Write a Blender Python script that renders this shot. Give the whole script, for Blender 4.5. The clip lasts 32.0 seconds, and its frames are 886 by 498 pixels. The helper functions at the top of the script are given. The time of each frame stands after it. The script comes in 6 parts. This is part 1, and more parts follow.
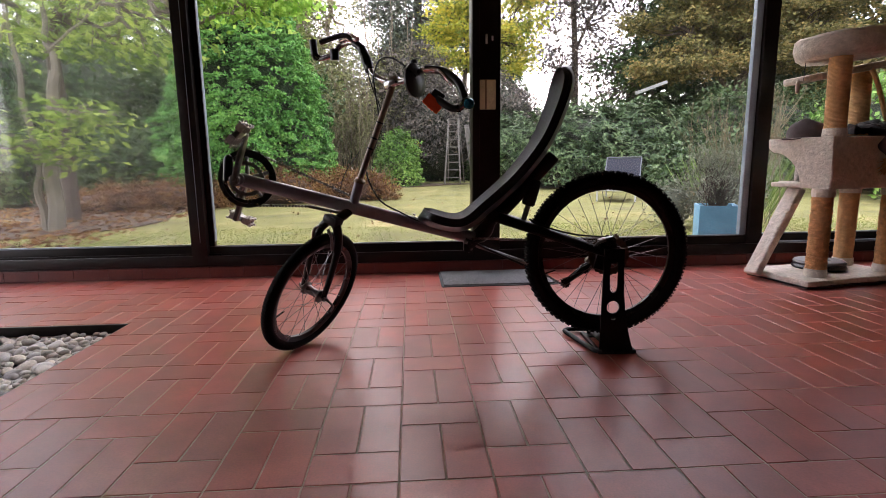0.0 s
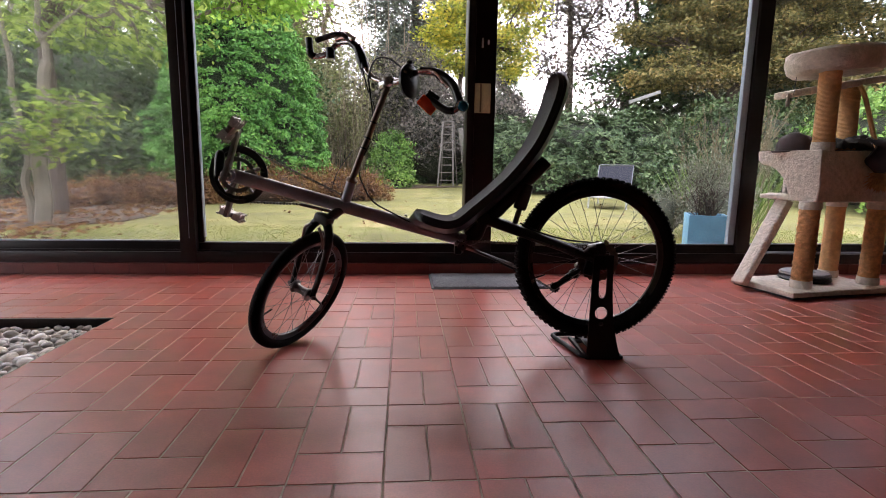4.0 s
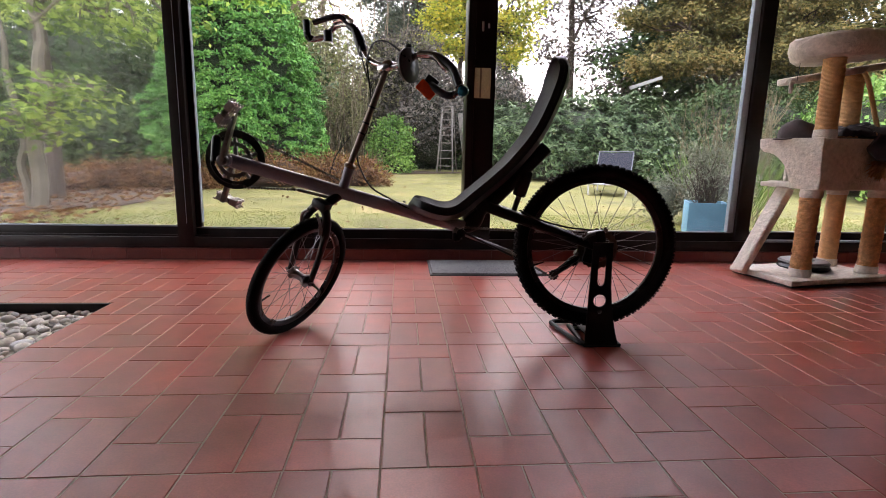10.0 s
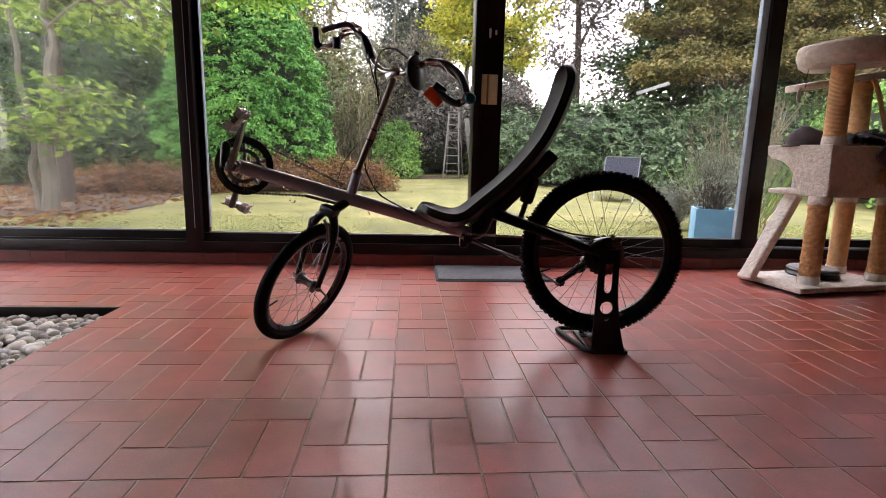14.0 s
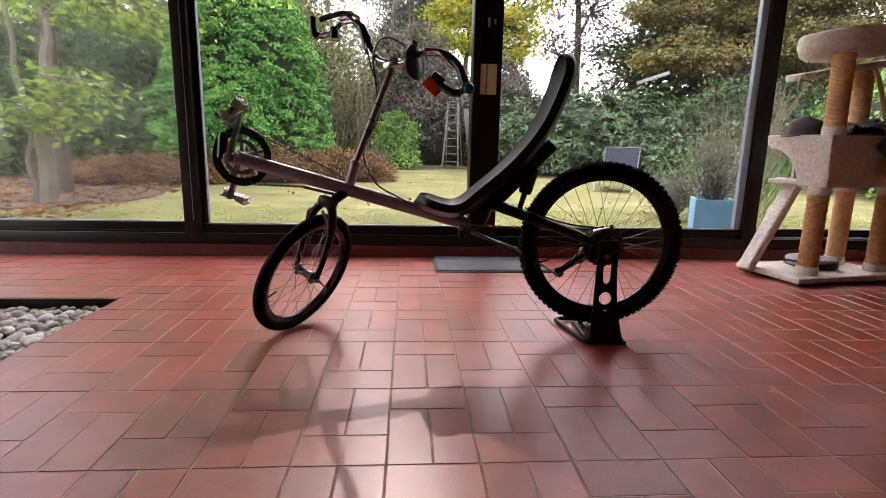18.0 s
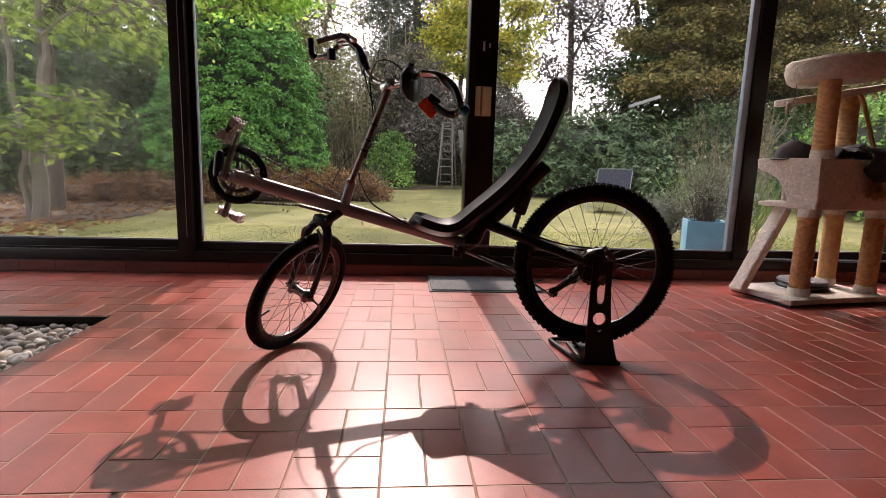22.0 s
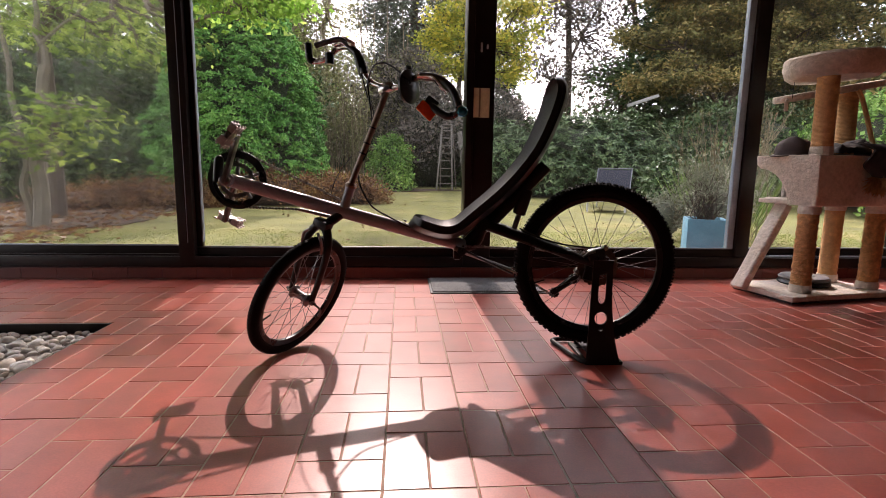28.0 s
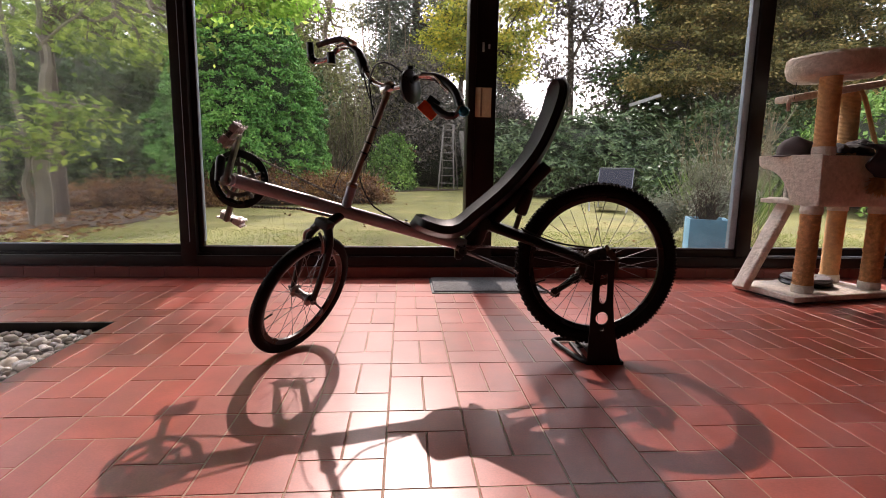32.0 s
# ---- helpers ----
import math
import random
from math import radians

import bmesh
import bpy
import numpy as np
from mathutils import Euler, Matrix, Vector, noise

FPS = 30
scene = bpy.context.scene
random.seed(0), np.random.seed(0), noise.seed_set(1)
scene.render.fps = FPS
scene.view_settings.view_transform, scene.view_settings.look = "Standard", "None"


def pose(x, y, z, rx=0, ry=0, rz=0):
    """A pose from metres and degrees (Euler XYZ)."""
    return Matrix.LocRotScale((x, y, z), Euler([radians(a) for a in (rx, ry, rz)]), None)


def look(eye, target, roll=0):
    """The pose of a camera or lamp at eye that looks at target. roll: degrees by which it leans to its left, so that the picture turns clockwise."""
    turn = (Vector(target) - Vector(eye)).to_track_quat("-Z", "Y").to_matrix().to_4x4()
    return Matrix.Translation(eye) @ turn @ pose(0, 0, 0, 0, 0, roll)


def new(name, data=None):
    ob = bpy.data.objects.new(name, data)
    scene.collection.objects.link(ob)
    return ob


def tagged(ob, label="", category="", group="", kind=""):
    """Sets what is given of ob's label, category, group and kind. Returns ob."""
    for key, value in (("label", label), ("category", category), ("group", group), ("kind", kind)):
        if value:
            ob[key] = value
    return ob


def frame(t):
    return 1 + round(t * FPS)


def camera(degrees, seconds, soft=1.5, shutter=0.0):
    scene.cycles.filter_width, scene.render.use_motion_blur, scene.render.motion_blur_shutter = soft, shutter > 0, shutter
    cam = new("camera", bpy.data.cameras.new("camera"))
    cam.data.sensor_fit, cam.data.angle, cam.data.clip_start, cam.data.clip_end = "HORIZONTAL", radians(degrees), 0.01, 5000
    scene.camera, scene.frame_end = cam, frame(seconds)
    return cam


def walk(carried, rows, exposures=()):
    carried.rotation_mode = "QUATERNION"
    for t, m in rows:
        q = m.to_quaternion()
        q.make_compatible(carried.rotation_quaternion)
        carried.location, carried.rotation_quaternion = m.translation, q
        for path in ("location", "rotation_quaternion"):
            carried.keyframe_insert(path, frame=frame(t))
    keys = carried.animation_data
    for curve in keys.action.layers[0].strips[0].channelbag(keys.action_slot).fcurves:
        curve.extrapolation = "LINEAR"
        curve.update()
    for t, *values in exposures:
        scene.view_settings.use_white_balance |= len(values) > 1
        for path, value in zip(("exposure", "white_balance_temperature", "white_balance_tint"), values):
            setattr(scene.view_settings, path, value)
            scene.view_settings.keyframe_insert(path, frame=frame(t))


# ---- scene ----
cam = camera(81.8, 32.0, soft=0.7)
PATH = [
    (0, (0.0452, -1.1467, 0.7619), (0.1649, 0.8233, 0.4385), -0.74),
    (0.5, (0.0467, -1.1520, 0.7626), (0.1687, 0.8182, 0.4409), -0.27),
    (1, (0.0467, -1.1495, 0.7639), (0.1678, 0.8211, 0.4442), -0.23),
    (1.5, (0.0488, -1.1515, 0.7636), (0.1699, 0.8227, 0.4674), 0.02),
    (2, (0.0482, -1.1495, 0.7647), (0.1742, 0.8246, 0.4699), -0.02),
    (2.5, (0.0471, -1.1476, 0.7622), (0.1805, 0.8252, 0.4618), 0.11),
    (3, (0.0481, -1.1484, 0.7591), (0.1902, 0.8243, 0.4621), 0.42),
    (3.5, (0.0477, -1.1480, 0.7579), (0.1992, 0.8214, 0.4442), 0.88),
    (5.5, (0.0466, -1.1473, 0.7607), (0.2098, 0.8225, 0.4552), 0.80),
    (6, (0.0481, -1.1470, 0.7613), (0.2108, 0.8236, 0.4609), 0.47),
    (6.5, (0.0472, -1.1448, 0.7604), (0.2062, 0.8270, 0.4658), 0.19),
    (7, (0.0490, -1.1445, 0.7588), (0.2008, 0.8279, 0.4649), 0.04),
    (7.5, (0.0505, -1.1428, 0.7600), (0.1946, 0.8299, 0.4644), 0.11),
    (8, (0.0491, -1.1432, 0.7621), (0.1892, 0.8286, 0.4582), 0.14),
    (8.5, (0.0485, -1.1421, 0.7596), (0.1896, 0.8286, 0.4496), 0.44),
    (9, (0.0486, -1.1430, 0.7597), (0.1913, 0.8261, 0.4402), 0.78),
    (9.5, (0.0482, -1.1375, 0.7576), (0.1969, 0.8282, 0.4203), 1.07),
    (10, (0.0495, -1.1361, 0.7592), (0.2083, 0.8235, 0.3924), 1.26),
    (10.5, (0.0466, -1.1359, 0.7555), (0.2107, 0.8187, 0.3649), 1.40),
    (11, (0.0472, -1.1367, 0.7561), (0.2126, 0.8143, 0.3482), 1.36),
    (11.5, (0.0475, -1.1389, 0.7566), (0.2116, 0.8143, 0.3590), 1.49),
    (12, (0.0433, -1.1357, 0.7616), (0.1975, 0.8199, 0.3721), 1.59),
    (12.5, (0.0444, -1.1358, 0.7638), (0.1874, 0.8249, 0.3959), 1.52),
    (13, (0.0462, -1.1399, 0.7657), (0.1836, 0.8235, 0.4104), 1.59),
    (13.5, (0.0457, -1.1394, 0.7661), (0.1805, 0.8253, 0.4176), 1.51),
    (14, (0.0448, -1.1403, 0.7668), (0.1812, 0.8242, 0.4170), 1.41),
    (14.5, (0.0443, -1.1395, 0.7676), (0.1870, 0.8249, 0.4200), 1.34),
    (16.5, (0.0418, -1.1364, 0.7671), (0.1811, 0.8303, 0.4316), 1.52),
    (17, (0.0465, -1.1352, 0.7660), (0.1773, 0.8291, 0.4132), 1.38),
    (17.5, (0.0479, -1.1348, 0.7664), (0.1825, 0.8270, 0.4012), 1.37),
    (18, (0.0473, -1.1386, 0.7667), (0.1865, 0.8191, 0.3821), 1.32),
    (18.5, (0.0478, -1.1391, 0.7655), (0.1924, 0.8181, 0.3801), 1.04),
    (19, (0.0465, -1.1395, 0.7659), (0.1990, 0.8196, 0.3933), 0.99),
    (19.5, (0.0450, -1.1413, 0.7663), (0.2039, 0.8203, 0.4102), 1.02),
    (20, (0.0447, -1.1417, 0.7658), (0.2064, 0.8225, 0.4257), 1.18),
    (20.5, (0.0428, -1.1422, 0.7664), (0.2076, 0.8239, 0.4392), 1.34),
    (21, (0.0434, -1.1431, 0.7667), (0.2073, 0.8244, 0.4469), 1.48),
    (21.5, (0.0438, -1.1430, 0.7668), (0.2060, 0.8256, 0.4532), 1.62),
    (22, (0.0440, -1.1419, 0.7660), (0.2061, 0.8276, 0.4579), 1.79),
    (22.5, (0.0442, -1.1437, 0.7668), (0.2035, 0.8265, 0.4620), 1.80),
    (23, (0.0439, -1.1429, 0.7669), (0.2027, 0.8274, 0.4621), 1.78),
    (23.5, (0.0454, -1.1441, 0.7666), (0.2017, 0.8265, 0.4630), 1.69),
    (24, (0.0446, -1.1434, 0.7660), (0.2014, 0.8272, 0.4621), 1.57),
    (24.5, (0.0454, -1.1436, 0.7666), (0.2017, 0.8272, 0.4638), 1.34),
    (25, (0.0463, -1.1425, 0.7667), (0.2010, 0.8287, 0.4662), 1.21),
    (25.5, (0.0452, -1.1419, 0.7674), (0.2033, 0.8289, 0.4661), 1.12),
    (27.5, (0.0462, -1.1432, 0.7666), (0.2060, 0.8274, 0.4640), 1.02),
    (28, (0.0460, -1.1426, 0.7662), (0.2045, 0.8282, 0.4650), 0.94),
    (28.5, (0.0466, -1.1434, 0.7657), (0.2035, 0.8277, 0.4653), 0.95),
    (29, (0.0469, -1.1438, 0.7679), (0.2026, 0.8271, 0.4656), 0.92),
    (29.5, (0.0466, -1.1441, 0.7672), (0.2021, 0.8267, 0.4644), 0.99),
    (30, (0.0460, -1.1425, 0.7661), (0.2028, 0.8283, 0.4639), 1.03),
    (30.5, (0.0462, -1.1424, 0.7658), (0.2027, 0.8284, 0.4636), 1.02),
    (31, (0.0472, -1.1434, 0.7668), (0.2021, 0.8274, 0.4640), 0.97),
    (31.5, (0.0465, -1.1433, 0.7666), (0.2011, 0.8275, 0.4638), 0.97),
    (32, (0.0472, -1.1439, 0.7671), (0.1997, 0.8271, 0.4639), 1.01),
]
EXPOSURES = [(0, 3.48, 6750, 28), (5, 3.55, 6750, 28), (16.2, 3.74, 6750, 28), (18.7, 3.56, 6800, 28), (20.3, 3.25, 6850, 27), (22.3, 2.80, 6900, 27), (32, 2.80, 6900, 27)]
walk(cam, [(t, look(eye, target, roll)) for t, eye, target, roll in PATH], EXPOSURES)

# ---- light ----
SUN_AZ, SUN_EL = -1.0, 40.0          # degrees: from +y towards +x, above the horizon
sun_dir = Vector((math.sin(radians(SUN_AZ)) * math.cos(radians(SUN_EL)), math.cos(radians(SUN_AZ)) * math.cos(radians(SUN_EL)), math.sin(radians(SUN_EL))))
world = bpy.data.worlds.new("sky")
scene.world = world
world.use_nodes = True
sky = world.node_tree.nodes.new("ShaderNodeTexSky")
sky.sky_type, sky.sun_disc = "NISHITA", False
sky.sun_elevation, sky.sun_rotation = radians(SUN_EL), radians(SUN_AZ)
sky.air_density, sky.dust_density, sky.ozone_density = 1.2, 1.2, 0.4
haze = world.node_tree.nodes.new("ShaderNodeMix")     # thin white cloud all over the clear sky
haze.data_type = "RGBA"
haze.inputs[0].default_value = 0.6
haze.inputs[7].default_value = (4.7, 4.7, 4.8, 1)
world.node_tree.links.new(sky.outputs[0], haze.inputs[6])
world.node_tree.links.new(haze.outputs[2], world.node_tree.nodes["Background"].inputs[0])
world.node_tree.nodes["Background"].inputs[1].default_value = 0.12
sun = new("sun", bpy.data.lights.new("sun", "SUN"))
sun.data.energy, sun.data.angle, sun.data.color = 0.68, radians(0.6), (1.0, 0.94, 0.85)
sun.matrix_world = look(sun_dir * 50, (0, 0, 0))


# ---- materials ----
def nodes_of(name):
    m = bpy.data.materials.new(name)
    m.use_nodes = True
    nt = m.node_tree
    nt.nodes.clear()
    return m, nt.nodes, nt.links


def node(nodes, kind, **values):
    n = nodes.new(kind)
    for key, v in values.items():
        if key in n.inputs:
            n.inputs[key].default_value = v
    return n


def ramp(nodes, links, fac, stops):
    r = nodes.new("ShaderNodeValToRGB")
    while len(r.color_ramp.elements) < len(stops):
        r.color_ramp.elements.new(0.5)
    for e, (p, c) in zip(r.color_ramp.elements, stops):
        e.position, e.color = p, (*c, 1)
    links.new(fac, r.inputs[0])
    return r.outputs[0]


def tint(c, k):
    return tuple(min(1, max(0, v * k)) for v in c)


def surface(name, color, rough=0.5, metal=0.0, vary=0.2, scale=6.0, fine=90.0, bump=0.15, spec=0.5, each="", each_vary=0.3, stain=None, coat=0.0, rough_vary=0.12, depth=0.002, placed=False, sat_vary=0.0):
    """Paint, metal, wood, tile...: colour at two scales, roughness that varies, fine relief; each: per object or per island."""
    m, n, l = nodes_of(name)
    out = n.new("ShaderNodeOutputMaterial")
    b = node(n, "ShaderNodeBsdfPrincipled", Metallic=metal, Roughness=rough)
    b.inputs["Specular IOR Level"].default_value = spec
    b.inputs["Coat Weight"].default_value = coat
    l.new(b.outputs[0], out.inputs[0])
    tc = n.new("ShaderNodeTexCoord")
    big = node(n, "ShaderNodeTexNoise", Scale=scale, Detail=5.0, Roughness=0.6)
    small = node(n, "ShaderNodeTexNoise", Scale=fine, Detail=3.0, Roughness=0.6)
    if each == "world" or placed:
        geo = n.new("ShaderNodeNewGeometry")
        src = geo.outputs["Position"]
    else:
        src = tc.outputs["Object"]
    l.new(src, big.inputs["Vector"])
    l.new(src, small.inputs["Vector"])
    col = ramp(n, l, big.outputs[0], [(0.3, tint(color, 1 - vary)), (0.55, color), (0.75, stain or tint(color, 1 + vary))])
    mixed = node(n, "ShaderNodeMix")
    mixed.data_type, mixed.blend_type = "RGBA", "MULTIPLY"
    mixed.inputs[0].default_value = 0.5
    l.new(col, mixed.inputs[6])
    l.new(ramp(n, l, small.outputs[0], [(0.3, (0.55, 0.55, 0.55)), (0.65, (1, 1, 1))]), mixed.inputs[7])
    last = mixed.outputs[2]
    if each in ("object", "island"):
        info = n.new("ShaderNodeObjectInfo" if each == "object" else "ShaderNodeNewGeometry")
        rnd = info.outputs["Random" if each == "object" else "Random Per Island"]
        hs = n.new("ShaderNodeHueSaturation")
        mr = node(n, "ShaderNodeMapRange")
        mr.inputs[3].default_value, mr.inputs[4].default_value = 1 - each_vary, 1 + each_vary
        l.new(rnd, mr.inputs[0])
        l.new(mr.outputs[0], hs.inputs["Value"])
        if sat_vary:
            sat = n.new("ShaderNodeMath")
            sat.operation = "MULTIPLY"
            sat.inputs[1].default_value = 17.31
            l.new(rnd, sat.inputs[0])
            part_of = n.new("ShaderNodeMath")
            part_of.operation = "FRACT"
            l.new(sat.outputs[0], part_of.inputs[0])
            ms = node(n, "ShaderNodeMapRange")
            ms.inputs[3].default_value, ms.inputs[4].default_value = 1 - sat_vary, 1 + 0.35 * sat_vary
            l.new(part_of.outputs[0], ms.inputs[0])
            l.new(ms.outputs[0], hs.inputs["Saturation"])
        l.new(last, hs.inputs["Color"])
        last = hs.outputs[0]
    l.new(last, b.inputs["Base Color"])
    mr = node(n, "ShaderNodeMapRange")
    mr.inputs[3].default_value, mr.inputs[4].default_value = max(0.03, rough - rough_vary), min(1, rough + rough_vary)
    l.new(big.outputs[0], mr.inputs[0])
    l.new(mr.outputs[0], b.inputs["Roughness"])
    if bump:
        bp = node(n, "ShaderNodeBump", Strength=bump, Distance=depth)
        l.new(small.outputs[0], bp.inputs["Height"])
        l.new(bp.outputs[0], b.inputs["Normal"])
    return m


def leaf_surface(name, dark, mid, light, glow=0.45, rough=0.45, single=0.55):
    """Leaves: colour differs from leaf to leaf, light passes through them."""
    m, n, l = nodes_of(name)
    out = n.new("ShaderNodeOutputMaterial")
    geo = n.new("ShaderNodeNewGeometry")
    tc = n.new("ShaderNodeTexCoord")
    patch = node(n, "ShaderNodeTexNoise", Scale=0.9, Detail=2.0)
    l.new(tc.outputs["Object"], patch.inputs["Vector"])
    add = n.new("ShaderNodeMath")
    add.operation = "MULTIPLY_ADD"
    add.inputs[1].default_value = single
    l.new(geo.outputs["Random Per Island"], add.inputs[0])
    sub = n.new("ShaderNodeMath")
    sub.operation = "MULTIPLY_ADD"
    sub.inputs[1].default_value, sub.inputs[2].default_value = 0.9, 0.055 - single / 2
    l.new(patch.outputs[0], sub.inputs[0])
    l.new(sub.outputs[0], add.inputs[2])
    col = ramp(n, l, add.outputs[0], [(0.1, dark), (0.5, mid), (0.95, light)])
    b = node(n, "ShaderNodeBsdfPrincipled", Roughness=rough)
    b.inputs["Specular IOR Level"].default_value = 0.2
    t = n.new("ShaderNodeBsdfTranslucent")
    l.new(col, b.inputs["Base Color"])
    l.new(col, t.inputs[0])
    mix = n.new("ShaderNodeMixShader")
    mix.inputs[0].default_value = glow
    l.new(b.outputs[0], mix.inputs[1])
    l.new(t.outputs[0], mix.inputs[2])
    l.new(mix.outputs[0], out.inputs[0])
    return m


def glass_surface(name, dust=0.02, streaks=0.03, smear=0.0):
    """A clear pane with a mirror's gloss and a film of dust that runs down in streaks."""
    m, n, l = nodes_of(name)
    out = n.new("ShaderNodeOutputMaterial")
    clear = node(n, "ShaderNodeBsdfTransparent")
    clear.inputs[0].default_value = (0.93, 0.95, 0.94, 1)
    gloss = node(n, "ShaderNodeBsdfGlossy", Roughness=0.01)
    lw = node(n, "ShaderNodeLayerWeight", Blend=0.5)
    steep = n.new("ShaderNodeMath")
    steep.operation = "POWER"
    steep.inputs[1].default_value = 5.0
    l.new(lw.outputs["Facing"], steep.inputs[0])
    fr = n.new("ShaderNodeMath")
    fr.operation = "MULTIPLY_ADD"
    fr.inputs[1].default_value, fr.inputs[2].default_value = 0.96, 0.035
    l.new(steep.outputs[0], fr.inputs[0])
    a = n.new("ShaderNodeMixShader")
    l.new(fr.outputs[0], a.inputs[0])
    l.new(clear.outputs[0], a.inputs[1])
    l.new(gloss.outputs[0], a.inputs[2])
    film = node(n, "ShaderNodeBsdfTranslucent")
    film.inputs[0].default_value = (0.8, 0.78, 0.7, 1)
    tc = n.new("ShaderNodeTexCoord")
    mp = n.new("ShaderNodeMapping")
    mp.inputs["Scale"].default_value = (14, 1, 0.7)
    l.new(tc.outputs["Object"], mp.inputs[0])
    run = node(n, "ShaderNodeTexNoise", Scale=1.6, Detail=6.0, Roughness=0.7)
    l.new(mp.outputs[0], run.inputs["Vector"])
    wide = node(n, "ShaderNodeTexNoise", Scale=1.1, Detail=2.0)
    l.new(tc.outputs["Object"], wide.inputs["Vector"])
    mul = n.new("ShaderNodeMath")
    mul.operation = "MULTIPLY"
    l.new(run.outputs[0], mul.inputs[0])
    l.new(wide.outputs[0], mul.inputs[1])
    mr = node(n, "ShaderNodeMapRange")
    mr.inputs[1].default_value, mr.inputs[2].default_value = 0.12, 0.4
    mr.inputs[3].default_value, mr.inputs[4].default_value = dust, dust + streaks
    l.new(mul.outputs[0], mr.inputs[0])
    b = n.new("ShaderNodeMixShader")
    l.new(mr.outputs[0], b.inputs[0])
    if smear:
        grease = node(n, "ShaderNodeBsdfRefraction", Roughness=0.4, IOR=1.012)
        grease.inputs[0].default_value = (0.93, 0.94, 0.92, 1)
        c = node(n, "ShaderNodeMixShader")
        c.inputs[0].default_value = smear
        l.new(a.outputs[0], c.inputs[1])
        l.new(grease.outputs[0], c.inputs[2])
        a = c
    l.new(a.outputs[0], b.inputs[1])
    l.new(film.outputs[0], b.inputs[2])
    l.new(b.outputs[0], out.inputs[0])
    return m


TILE_RED = (0.35, 0.066, 0.041)
m_tile = surface("quarry_tile", TILE_RED, 0.32, vary=0.24, scale=6, fine=160, bump=0.06, each="object", each_vary=0.15, spec=0.43, rough_vary=0.04, placed=True, sat_vary=0.07)
m_tile_rest = surface("quarry_tile_rest", TILE_RED, 0.32, vary=0.24, scale=6, fine=160, bump=0.06, each="island", each_vary=0.15, spec=0.43, rough_vary=0.04, placed=True, sat_vary=0.07)
m_grout = surface("grout", (0.45, 0.295, 0.215), 0.8, vary=0.3, scale=20, fine=300, bump=0.4)
m_frame = surface("black_frame", (0.012, 0.0075, 0.0065), 0.36, spec=0.2, vary=0.3, scale=12, bump=0.05)
m_reveal = surface("grey_reveal", (0.30, 0.36, 0.42), 0.45, vary=0.12, scale=10, bump=0.05)
m_wall = surface("room_plaster", (0.48, 0.44, 0.39), 0.85, vary=0.06, scale=3, bump=0.1)
m_ceiling = surface("ceiling_boards", (0.30, 0.22, 0.15), 0.6, vary=0.15, scale=3, bump=0.1)
m_glass = glass_surface("pane_glass", 0.0008, 0.003)
m_glass_dusty = glass_surface("dusty_pane_glass", 0.002, 0.026, 0.17)
m_pebble = surface("river_pebble", (0.66, 0.585, 0.49), 0.55, vary=0.3, scale=10, fine=120, bump=0.1, each="object", each_vary=0.4, sat_vary=0.5)
m_pit = surface("pit_lining", (0.03, 0.022, 0.02), 0.8, vary=0.3, bump=0.2)
m_mat = surface("door_mat_pile", (0.15, 0.148, 0.145), 0.95, vary=0.85, scale=110, fine=260, bump=0.35, depth=0.003)
m_soil = surface("soil", (0.085, 0.055, 0.033), 0.95, vary=0.4, scale=3, fine=40, bump=0.8, each="world", depth=0.02)
m_lawn = surface("dry_lawn", (0.205, 0.197, 0.052), 0.9, vary=0.5, scale=1.1, fine=36, bump=0.5, each="world", stain=(0.38, 0.29, 0.13), depth=0.02)
m_blade = leaf_surface("grass_blade", (0.15, 0.17, 0.042), (0.245, 0.23, 0.064), (0.40, 0.32, 0.125), 0.65)
m_blade_green = leaf_surface("green_grass_blade", (0.11, 0.175, 0.03), (0.17, 0.235, 0.045), (0.29, 0.30, 0.08), 0.65)
m_bark = surface("grey_bark", (0.20, 0.165, 0.13), 0.9, vary=0.35, scale=9, fine=60, bump=0.8, depth=0.01)
m_bark_dark = surface("dark_bark", (0.075, 0.055, 0.042), 0.9, vary=0.35, scale=9, fine=60, bump=0.8, depth=0.01)
m_cypress = leaf_surface("cypress_leaf", (0.022, 0.085, 0.018), (0.078, 0.25, 0.047), (0.27, 0.52, 0.115), 0.14, 0.5, 0.45)
m_lime = leaf_surface("lime_leaf", (0.120, 0.255, 0.038), (0.270, 0.480, 0.075), (0.540, 0.720, 0.165), 0.68)
m_birch = leaf_surface("birch_leaf", (0.045, 0.085, 0.02), (0.18, 0.275, 0.06), (0.54, 0.66, 0.15), 0.68)
m_yellow = leaf_surface("yellow_leaf", (0.09, 0.16, 0.03), (0.36, 0.39, 0.055), (0.75, 0.58, 0.075), 0.55)
m_laurel = leaf_surface("rhododendron_leaf", (0.014, 0.029, 0.011), (0.042, 0.082, 0.029), (0.20, 0.275, 0.125), 0.1, 0.42)
m_beech = leaf_surface("beech_leaf", (0.04, 0.046, 0.018), (0.155, 0.15, 0.048), (0.48, 0.34, 0.13), 0.36)
m_purple = leaf_surface("dark_tree_leaf", (0.035, 0.034, 0.032), (0.098, 0.088, 0.074), (0.25, 0.215, 0.17), 0.42)
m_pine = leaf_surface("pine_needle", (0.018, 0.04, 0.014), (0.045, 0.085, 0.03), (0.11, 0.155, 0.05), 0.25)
# pine green turned paler and greyer: distance haze painted into the leaf colour
m_hazed_pine = leaf_surface("hazed_pine_needle", (0.045, 0.06, 0.042), (0.09, 0.11, 0.08), (0.17, 0.19, 0.14), 0.35)
m_ivy = leaf_surface("ivy_leaf", (0.04, 0.085, 0.02), (0.13, 0.225, 0.05), (0.34, 0.44, 0.13), 0.3)
